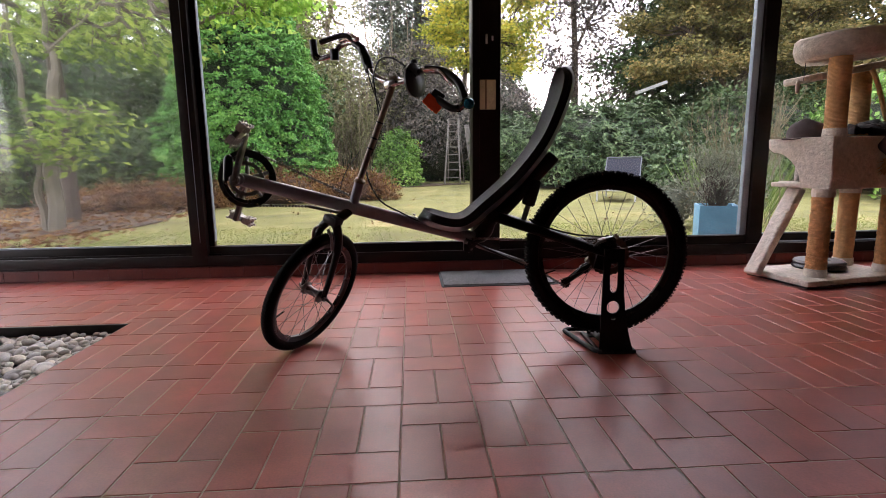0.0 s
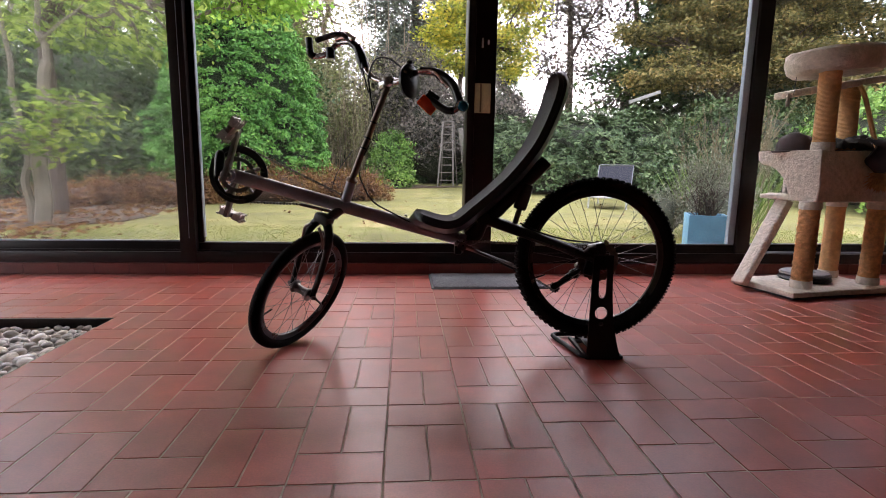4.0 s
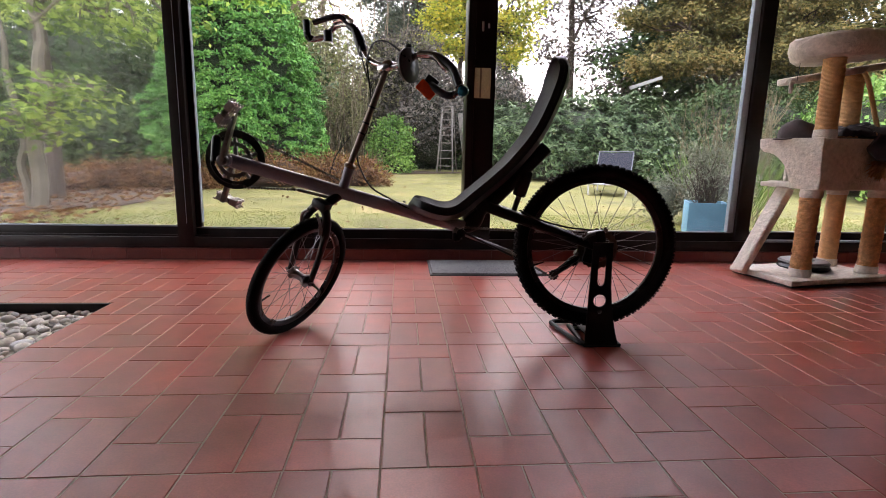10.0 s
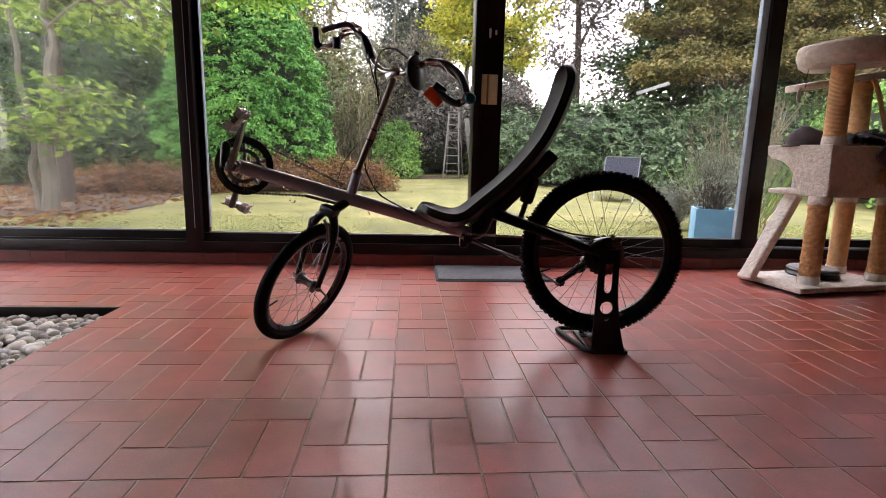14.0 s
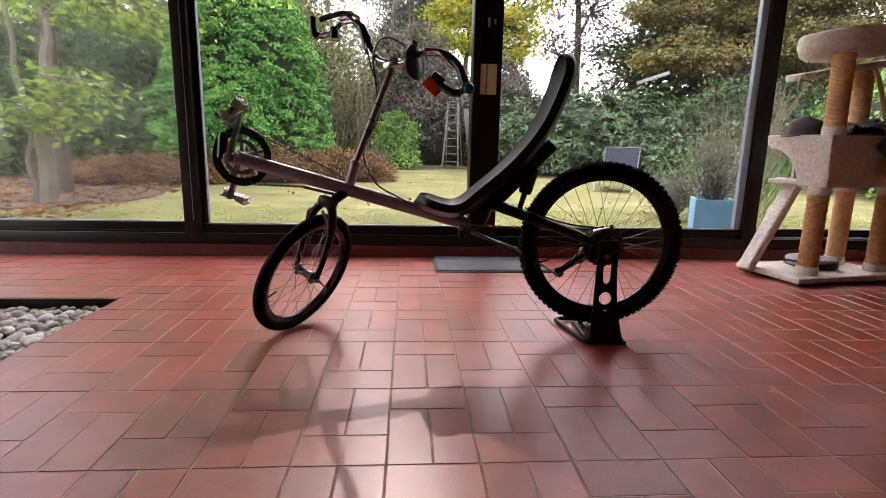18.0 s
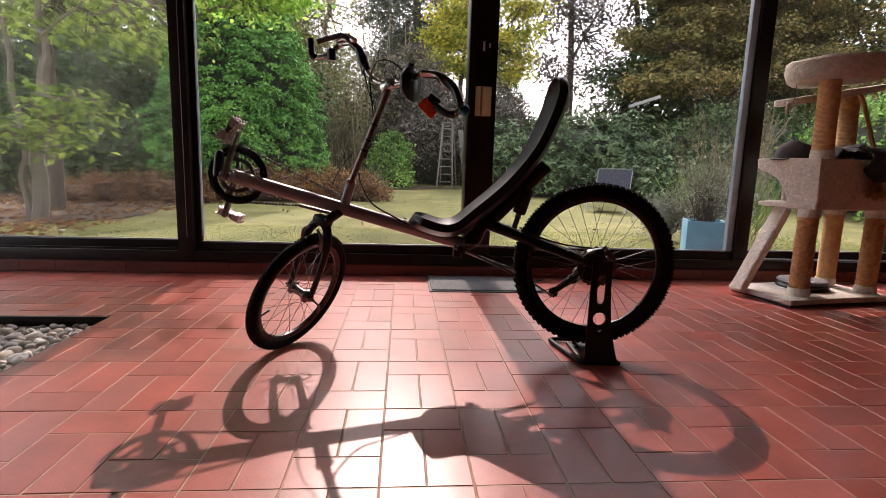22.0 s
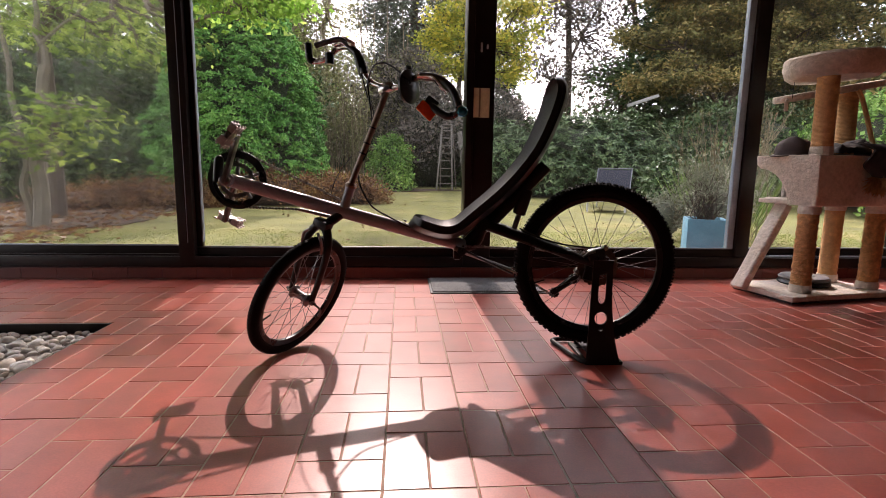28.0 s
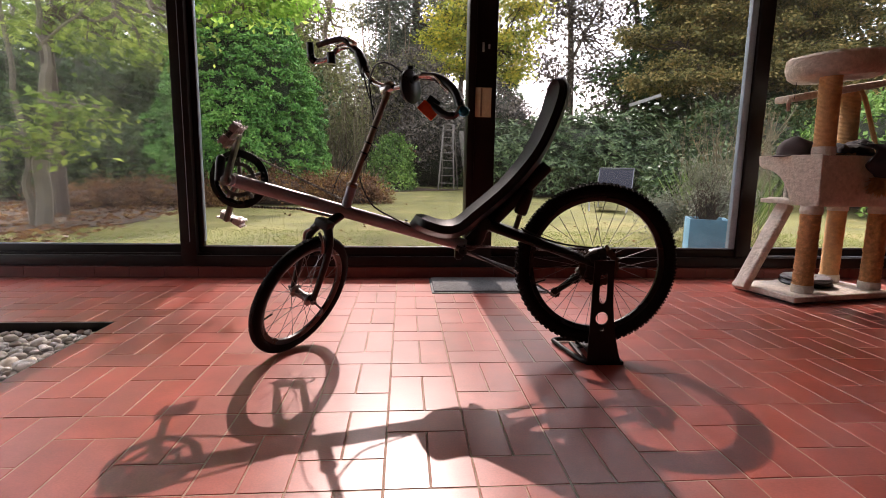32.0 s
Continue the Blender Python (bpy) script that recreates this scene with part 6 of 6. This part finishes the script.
def wheel_stand():
    """Black sheet-metal stand that holds the rear wheel by its hub."""
    s = thing("wheel_stand", pose(0.845, 0.9, 0, 0, 0, -2.35), "black sheet-metal stand that holds the rear wheel off the floor", "stand")
    m = surface("stand_metal", (0.005, 0.005, 0.005), 0.55, spec=0.3, vary=0.3, scale=20, bump=0.1)

    def upright(y):
        """A tapered plate with its round holes and slot cut out."""
        def width(z):
            t = min(1, max(0, z / 0.43))
            return -0.052 + 0.007 * t, 0.034 + 0.055 * (1 - t) ** 2.6
        holes = ((-0.003, 0.195, 0.0255, 0.0255), (-0.004, 0.32, 0.0155, 0.065), (-0.001, 0.150, 0.010, 0.008))
        nx, nz = 36, 110
        bm = bmesh.new()
        grid = {}
        H = 0.43
        th = 0.006

        def vert(i, j, f):
            if (i, j, f) not in grid:
                z = H * j / nz
                a, c = width(z)
                x = a + (c - a) * i / nx
                for hx, hz, rx, rz in holes:
                    p = 2 if rz < 0.03 else 6
                    k = (((x - hx) / rx) ** 2 + abs((z - hz) / rz) ** p) ** 0.5
                    if abs(k - 1) < 0.0035 / rx:
                        x = hx + (x - hx) / k
                        z = hz + (z - hz) / (k if p == 2 else k ** 0.34)
                grid[i, j, f] = bm.verts.new((x, y + f * th, z))
            return grid[i, j, f]

        def solid(i, j):
            if not (0 <= i < nx and 0 <= j < nz):
                return False
            z = H * (j + 0.5) / nz
            a, c = width(z)
            x = a + (c - a) * (i + 0.5) / nx
            return not any(((x - hx) / rx) ** 2 + ((z - hz) / rz) ** (2 if rz < 0.03 else 6) < 1 for hx, hz, rx, rz in holes)
        for i in range(nx):
            for j in range(nz):
                if not solid(i, j):
                    continue
                bm.faces.new((vert(i, j, 0), vert(i + 1, j, 0), vert(i + 1, j + 1, 0), vert(i, j + 1, 0)))
                bm.faces.new((vert(i, j + 1, 1), vert(i + 1, j + 1, 1), vert(i + 1, j, 1), vert(i, j, 1)))
                for di, dj, p, q in ((-1, 0, (i, j + 1), (i, j)), (1, 0, (i + 1, j), (i + 1, j + 1)), (0, -1, (i, j), (i + 1, j)), (0, 1, (i + 1, j + 1), (i, j + 1))):
                    if not solid(i + di, j + dj):
                        bm.faces.new((vert(*p, 0), vert(*p, 1), vert(*q, 1), vert(*q, 0)))
        bmesh.ops.recalc_face_normals(bm, faces=bm.faces)
        return bm
    part("upright", upright(-0.122), m, s)
    part("back_bracket", box((0.10, 0.006, 0.07), (0.02, 0.116, 0.042), 0.002), m, s)
    part("foot_plate", box((0.152, 0.05, 0.006), (0.02, -0.1, 0.0045), 0.002), m, s)
    part("foot_plate", box((0.152, 0.05, 0.006), (0.02, 0.1, 0.0045), 0.002), m, s)
    for x in (-0.05, 0.09):
        part("cross_bar", box((0.016, 0.25, 0.014), (x, 0, 0.0085), 0.004), m, s)
    part("floor_tube", tube(smooth_path([(-0.04, -0.118, 0.012), (-0.066, -0.105, 0.012), (-0.076, -0.07, 0.012), (-0.12, 0.12, 0.012), (-0.115, 0.155, 0.012), (-0.08, 0.168, 0.012), (0.09, 0.16, 0.012)], 5), 0.01, 10), m, s)
    part("wheel_cradle", box((0.1, 0.2, 0.006), (0.01, 0, 0.035), 0.002, Euler((0, radians(6), 0)).to_matrix()), m, s)
    for y in (-0.10,):
        part("hub_cup", rod((-0.003, y - 0.022, 0.392), (-0.003, y + 0.022, 0.392), 0.016, 16), m, s)


wheel_stand()


# ---- the cat tree ----
m_plush = surface("beige_plush", (0.74, 0.66, 0.57), 0.95, vary=0.12, scale=16, fine=42, bump=0.8, depth=0.014, spec=0.1)
m_sisal = surface("sisal_rope", (0.70, 0.39, 0.17), 0.85, vary=0.25, scale=30, fine=300, bump=0.6, depth=0.003)
m_fluff = surface("frayed_sisal", (0.72, 0.36, 0.15), 0.95, vary=0.35, scale=40, fine=200, bump=0.9, depth=0.01)
m_cloth_dark = surface("dark_cloth", (0.035, 0.03, 0.034), 0.9, vary=0.3, scale=20, fine=300, bump=0.5)
m_cap = surface("grey_brown_cap", (0.085, 0.063, 0.063), 0.9, vary=0.25, scale=25, fine=400, bump=0.5)


def sisal_post(a, b, r, turns, rough=0.0, seed=0):
    """A post wound with rope: ridges turn by turn, frayed where it was clawed."""
    a, b = Vector(a), Vector(b)
    h = (b - a).length
    g = np.random.default_rng(seed)
    n = turns * 4
    prof = [(0, 0)] + [(r + 0.0012 * math.cos(math.pi * k / 2) + rough * g.normal() * 0.12, h * k / n) for k in range(n + 1)] + [(0, h)]
    bm = lathe(prof, 20, between(a, b))
    if rough:
        axis = (b - a).normalized()
        for v in bm.verts:
            off = v.co - a - axis * axis.dot(v.co - a)
            if off.length > 0.01:
                v.co += off.normalized() * rough * (1.1 * noise.noise(v.co * 48) + 0.7 * noise.noise(v.co * 110))
    return bm


def plush_slab(size, at, bevel, turn=None, seed=0.0):
    bm = box(size, at, bevel, turn, None, 3)
    bmesh.ops.subdivide_edges(bm, edges=bm.edges[:], cuts=2, use_grid_fill=True)
    for v in bm.verts:
        v.co += v.normal * 0.007 * noise.noise(v.co * 16 + Vector((seed, 0, 0)))
    return bm


CAT = pose(2.385, 1.676, 0, 0, 0, 10)      # the cat tree's near corner on the floor


def cat_tree():
    """Base plate with posts, box with a cut-out side, two perches, ramp, hanging rope."""
    t = thing("cat_tree", CAT, "beige plush cat tree with rope-wound posts and a house box", "cat tree")
    W, D = 0.81, 0.48
    part("base", plush_slab((W, D, 0.035), (W / 2, D / 2, 0.0335), 0.012), m_plush, t)
    part("base_board", box((W - 0.03, D - 0.03, 0.014), (W / 2, D / 2, 0.0075), 0.002), m_black_part, t)
    zb, z1 = 0.592, 0.90          # underside and top of the box
    posts = (((0.185, 0.118), 0.0055), ((0.705, 0.365), 0.002), ((0.738, 0.118), 0.004))
    for k, ((x, y), rough) in enumerate(posts):
        p = part("lower_post", sisal_post((x, y, 0.10), (x, y, zb - 0.045), 0.056, 64, rough, 91 + k), m_fluff if rough > 0.003 else m_sisal, t, "frayed sisal post" if rough > 0.003 else "sisal post")
        for z in (0.05, zb - 0.05):
            part("plush_collar", lathe([(0, 0), (0.06, 0), (0.063, 0.02), (0.06, 0.05), (0, 0.05)], 20, pose(x, y, z)), m_plush, p)
    # house box: floor, front, scooped side that leans out, back, far side
    x0, x1, y0, y1 = 0.15, 0.84, 0.055, 0.47
    bx = part("house_box", plush_slab((x1 - x0, y1 - y0, 0.03), ((x0 + x1) / 2, (y0 + y1) / 2, zb + 0.016), 0.01), m_plush, t, "plush covered house box with a cut-out side")
    part("front_panel", plush_slab((x1 - x0 + 0.02, 0.03, z1 - zb), ((x0 + x1) / 2 - 0.005, y0 - 0.002, (z1 + zb) / 2), 0.012), m_plush, bx)
    part("back_panel", plush_slab((x1 - x0 - 0.2, 0.03, z1 - zb), ((x0 + x1) / 2 + 0.1, y1, (z1 + zb) / 2), 0.012), m_plush, bx)
    part("side_panel", plush_slab((0.03, y1 - y0 - 0.05, z1 - zb - 0.05), (x1, (y0 + y1) / 2, (z1 + zb) / 2), 0.01), m_plush, bx)
    h = z1 - zb
    out = [(0.0, 0.0), (0.0, h), (0.42, h), (0.42, h - 0.06), (0.39, h - 0.085)]
    for k in range(1, 8):
        a = math.pi / 2 * k / 8
        out.append((0.39 - 0.19 * math.sin(a), h - 0.085 - 0.20 * (1 - math.cos(a))))
    out.append((0.195, 0.0))
    side = slab(out, 0.03, Matrix(((0, 0, 1, x0 - 0.014), (1, 0, 0, y0 - 0.015), (0, 1, 0, zb), (0, 0, 0, 1))), 0.008)
    bmesh.ops.subdivide_edges(side, edges=[e for e in side.edges if e.calc_length() > 0.1], cuts=5, use_grid_fill=True)
    for v in side.verts:
        v.co.x -= 0.042 * max(0.0, v.co.z - zb) / h * min(1, max(0.0, v.co.y - y0) / 0.3 + 0.3)
    part("scooped_panel", side, m_plush, bx)
    part("step_ledge", plush_slab((0.13, 0.11, 0.034), (0.25, 0.40, zb + 0.02), 0.015), m_plush, t)
    # ramp from the floor to the ledge
    a, b = Vector((-0.062, 0.345, 0.032)), Vector((0.235, 0.345, zb - 0.005))
    part("ramp", plush_slab((0.055, 0.10, (b - a).length), (a + b) / 2, 0.016, Euler((0, math.atan2((b - a).x, (b - a).z), 0)).to_matrix()), m_plush, t)
    # upper posts and perches
    up = part("upper_post", sisal_post((0.234, 0.13, z1 + 0.045), (0.222, 0.13, 1.36), 0.058, 56, 0.001, 95), m_sisal, t, "sisal post")
    part("plush_collar", lathe([(0, 0), (0.062, 0), (0.064, 0.02), (0.061, 0.055), (0, 0.055)], 20, pose(0.234, 0.13, z1 - 0.005)), m_plush, up)
    part("upper_post", sisal_post((0.72, 0.36, zb + 0.03), (0.685, 0.36, 1.33), 0.056, 80, 0.001, 96), m_sisal, t, "sisal post")
    bed = lathe([(0, 0), (0.30, 0), (0.335, 0.02), (0.352, 0.07), (0.342, 0.118), (0.315, 0.132), (0.27, 0.124), (0, 0.118)], 48, pose(0.388, 0.235, 1.372, -1, -4.5) @ Matrix.Diagonal((0.88, 0.68, 1.08, 1)))
    for v in bed.verts:
        v.co += v.normal * 0.006 * noise.noise(v.co * 14)
    part("top_perch", bed, m_plush, t, "oval plush bed with a raised rim")
    shelf = [(0.415 * math.copysign(abs(math.cos(a)) ** 0.7, math.cos(a)), 0.13 * math.copysign(abs(math.sin(a)) ** 0.7, math.sin(a))) for a in (2 * math.pi * k / 36 for k in range(36))]
    part("middle_shelf", slab(shelf, 0.044, pose(0.525, 0.36, 1.30, 0, -10.5, 0), 0.014), m_plush, t, "pale plush shelf")
    part("loop_tag", tube(smooth_path([(0.10, 0.27, 1.235), (0.075, 0.26, 1.232), (0.058, 0.25, 1.215), (0.06, 0.25, 1.165)], 5), 0.012, 8, None, True, 0.6), m_plush, t)
    part("tag_string", rod((0.11, 0.26, 1.24), (0.115, 0.26, 1.345), 0.002, 5), m_black_part, t)
    rope = part("hanging_rope", tube(smooth_path([(0.61, 0.25, 1.33), (0.607, 0.2, 1.24), (0.585, 0.1, 1.0), (0.565, 0.03, 0.86), (0.556, 0.012, 0.765)], 6), 0.014, 8), m_sisal, t, "hanging sisal rope")
    g = np.random.default_rng(97)
    P = np.tile(np.array([(0.556, 0.008, 0.77)]), (320, 1)) + g.normal(size=(320, 3)) * 0.01
    part("tassel", leaf_mesh("tassel", P, g.normal(size=(320, 3)) * (0.6, 0.4, 0.2) - (0, 0, 0.9), 0.11, 0.05, m_sisal, g), None, rope, smooth=False)


cat_tree()


def cap():
    """A cap with its peak, lying on the box."""
    t = thing("cap", CAT @ pose(0.222, 0.30, 0.905, 0, 0, 4), "dark grey-brown peaked cap lying on the cat tree box", "cap")
    bm = bmesh.new()
    bmesh.ops.create_uvsphere(bm, u_segments=28, v_segments=16, radius=1)
    for v in bm.verts:
        k = 1 + 0.08 * noise.noise(v.co * 2.2)
        lean = 0.02 * max(0.0, v.co.z)
        v.co = Vector((v.co.x * (0.135 if v.co.x > 0 else 0.11) * k - lean, v.co.y * 0.11 * k, max(-0.02, v.co.z) * 0.112 * k))
    part("crown", bm, m_cap, t)
    part("peak", slab([(-0.13, -0.06), (-0.158, -0.03), (-0.164, 0.0), (-0.158, 0.035), (-0.13, 0.065), (-0.06, 0.085), (-0.06, -0.08)], 0.007, pose(0, 0, 0.006, 0, -8), 0.002), m_cap, t)
    part("badge", tube(smooth_path([(0.0, -0.105, 0.022), (0.03, -0.104, 0.042), (0.06, -0.097, 0.036), (0.066, -0.094, 0.012)], 5), 0.004, 6), surface("badge_thread", (0.5, 0.48, 0.45), 0.8), t)


cap()


def cloth():
    """A dark garment bundled on the box and hanging over its front."""
    t = thing("dark_garment", CAT @ pose(0.62, 0.235, 0.905), "black crumpled garment lying over the cat tree box", "garment")
    bm = bmesh.new()
    nx, ny = 52, 26
    grid = []
    for j in range(ny + 1):
        for i in range(nx + 1):
            u, v = i / nx, j / ny
            x, y = -0.29 + 0.52 * u, -0.15 + 0.34 * v
            edge = min(1, 5 * min(u, 1 - u, v, 1 - v))
            z = 0.012 + 0.085 * math.sqrt(edge) * (0.7 + 0.6 * noise.noise(Vector((x * 9, y * 9, 2.0)))) + 0.014 * noise.noise(Vector((x * 30, y * 30, 0)))
            grid.append(bm.verts.new((x, y, max(0.006, z))))
    low = [bm.verts.new((v.co.x, v.co.y, 0.002)) for v in grid]
    w = nx + 1
    for j in range(ny):
        for i in range(nx):
            a = j * w + i
            bm.faces.new((grid[a], grid[a + 1], grid[a + w + 1], grid[a + w]))
            bm.faces.new((low[a + w], low[a + w + 1], low[a + 1], low[a]))
    bmesh.ops.recalc_face_normals(bm, faces=bm.faces)
    part("folds", bm, m_cloth_dark, t)
    # the part that hangs down over the front, in soft folds
    bm = bmesh.new()
    rows = []
    for j in range(15):
        v = j / 14
        row = []
        for i in range(25):
            u = i / 24
            x = -0.19 + 0.035 * math.sin(7 * v) + 0.40 * u + 0.05 * v * (1 - u)
            fold = 0.018 * math.sin(13 * u + 2 * v) + 0.012 * noise.noise(Vector((x * 14, v * 4, 7)))
            bend = min(1, v / 0.2)
            row.append(Vector((x, -0.13 - 0.105 * bend + (fold - 0.012) * bend, 0.075 - 0.03 * bend - (0.20 - 0.09 * u + 0.02 * math.sin(9 * u)) * max(0, v - 0.12))))
        rows.append(row)
    sides = [[[bm.verts.new(q + Vector((0, s * 0.006, 0))) for q in row] for row in rows] for s in (-1, 1)]
    for g, flip in ((sides[0], 1), (sides[1], -1)):
        for a, b in zip(g, g[1:]):
            for i in range(24):
                bm.faces.new((a[i], a[i + 1], b[i + 1], b[i])[::flip])
    ring_a = [r_[0] for r_ in sides[0]] + sides[0][-1][1:] + [r_[-1] for r_ in sides[0][::-1]][1:]
    ring_b = [r_[0] for r_ in sides[1]] + sides[1][-1][1:] + [r_[-1] for r_ in sides[1][::-1]][1:]
    for k in range(len(ring_a) - 1):
        bm.faces.new((ring_a[k], ring_a[k + 1], ring_b[k + 1], ring_b[k]))
    bmesh.ops.recalc_face_normals(bm, faces=bm.faces)
    part("hanging_sleeve", bm, m_cloth_dark, t)
    part("pale_logo", tube(smooth_path([(-0.12, -0.158, 0.075), (-0.09, -0.162, 0.082), (-0.065, -0.163, 0.062), (-0.085, -0.165, 0.04)], 5), 0.003, 6), surface("logo_thread", (0.4, 0.38, 0.36), 0.8), t)


cloth()


def toy():
    """Ring-shaped ball track on the base plate."""
    t = thing("cat_toy", CAT @ pose(0.425, 0.30, 0.0535), "grey and black round cat toy ring on the base plate", "toy")
    part("lower_ring", lathe([(0.06, 0), (0.145, 0), (0.155, 0.012), (0.145, 0.028), (0.06, 0.028), (0.055, 0.012), (0.06, 0)], 36), m_black_part, t)
    part("upper_ring", lathe([(0.065, 0.03), (0.138, 0.03), (0.15, 0.042), (0.138, 0.055), (0.065, 0.055), (0.058, 0.042), (0.065, 0.03)], 36), surface("toy_grey", (0.2, 0.19, 0.19), 0.5, vary=0.2), t)
    part("knob", lathe([(0, 0), (0.02, 0), (0.02, 0.05), (0.012, 0.06), (0, 0.062)], 16), m_black_part, t)


toy()


# ---- floor tiles ----
MX, VD, HD = 0.234, 0.2743, 0.1353     # column width, depth of a lengthwise and of a crosswise tile
JX, JY = 0.0042, 0.0036


def tile_verts(w, d, h=0.012, b=0.0016):
    x, y = w / 2, d / 2
    V = [(-x, -y, -h), (x, -y, -h), (x, y, -h), (-x, y, -h), (-x, -y, -b), (x, -y, -b), (x, y, -b), (-x, y, -b)]
    V += [(-x + b, -y + b, 0), (x - b, -y + b, 0), (x - b, y - b, 0), (-x + b, y - b, 0)]
    F = [(8, 9, 10, 11)] + [(k, (k + 1) % 4, 4 + (k + 1) % 4, 4 + k) for k in range(4)] + [(4 + k, 4 + (k + 1) % 4, 8 + (k + 1) % 4, 8 + k) for k in range(4)]
    return V, F


def tiles():
    r = np.random.default_rng(81)
    kinds = {}
    for key, (w, d) in {"along": (MX / 2 - JX, VD - JY), "across": (MX - JX, HD - JY)}.items():
        V, F = tile_verts(w, d)
        kinds[key] = (raw("tile", V, F, m_tile), V, F)
    x0, x1, y0, y1 = PIT
    restV, restF = [], []
    count = 0
    period = VD + HD
    for c in range(int(X0 / MX) - 1, int(X1 / MX) + 2):
        k0 = int(Y0 / period) - 2
        for k in range(k0, int(YW / period) + 2):
            base = k * period
            if c % 2 == 0:
                rows = [("along", base, VD), ("across", base + VD, HD)]
            else:
                rows = [("across", base, HD), ("along", base + HD, VD)]
            for key, y, d in rows:
                xs = [(c + 0.5) * MX] if key == "across" else [(c + 0.25) * MX, (c + 0.75) * MX]
                half = (MX if key == "across" else MX / 2) / 2
                for x in xs:
                    ya, yb, xa, xb = y + JY / 2, y + d - JY / 2, x - half + JX / 2, x + half - JX / 2
                    # trim at the walls and round the pit
                    if xa < X0: xa = X0 + 0.004
                    if xb > X1: xb = X1 - 0.004
                    if ya < Y0: ya = Y0 + 0.004
                    if yb > YW - 0.008: yb = YW - 0.008
                    pieces = [(xa, xb, ya, yb)]
                    if xb > x0 and xa < x1 and yb > y0 and ya < y1:
                        pieces = [(xa, xb, y1 + 0.006, yb), (xa, xb, ya, y0 - 0.004), (xa, x0 - 0.004, max(ya, y0 - 0.004), min(yb, y1 + 0.006)), (x1 + 0.004, xb, max(ya, y0 - 0.004), min(yb, y1 + 0.006))]
                    for xa, xb, ya, yb in pieces:
                        if xb - xa < 0.012 or yb - ya < 0.012:
                            continue
                        whole = abs((xb - xa) - (2 * half - JX)) < 1e-6 and abs((yb - ya) - (d - JY)) < 1e-6
                        tilt = Euler((r.normal() * 0.0011, r.normal() * 0.0011, r.normal() * 0.004))
                        lift = max(-0.0008, r.normal() * 0.0004 - 0.0003)
                        if whole and -0.45 < y < 1.55 and -1.55 < x < 1.75 and count < 300:
                            ob = new("tile", kinds[key][0])
                            ob.parent = floor
                            ob.matrix_basis = Matrix.LocRotScale((x, y + d / 2, lift), tilt, None)
                            count += 1
                        else:
                            V, F = tile_verts(xb - xa, yb - ya)
                            m = Matrix.LocRotScale(((xa + xb) / 2, (ya + yb) / 2, lift), tilt, None)
                            n = len(restV)
                            restV += [tuple(m @ Vector(v)) for v in V]
                            restF += [tuple(i + n for i in f) for f in F]
    ob = part("tiles_further_off", raw("tiles_further_off", restV, restF, m_tile_rest), None, floor, smooth=False)
    ob["kind"] = "stuff"


tiles()


# ---- what moves ----
cloud_thing = cloud()


def motions():
    """The cloud drifts across the sun at an even pace and clears it."""
    at = Vector((0.1, 0.9, 0.2)) + sun_dir * 170
    walk(cloud_thing, [(t, pose(at.x - (30 - 5.0 * (t - 15.3)), at.y, at.z)) for t in (0, 8, 16, 24, 32)])


motions()
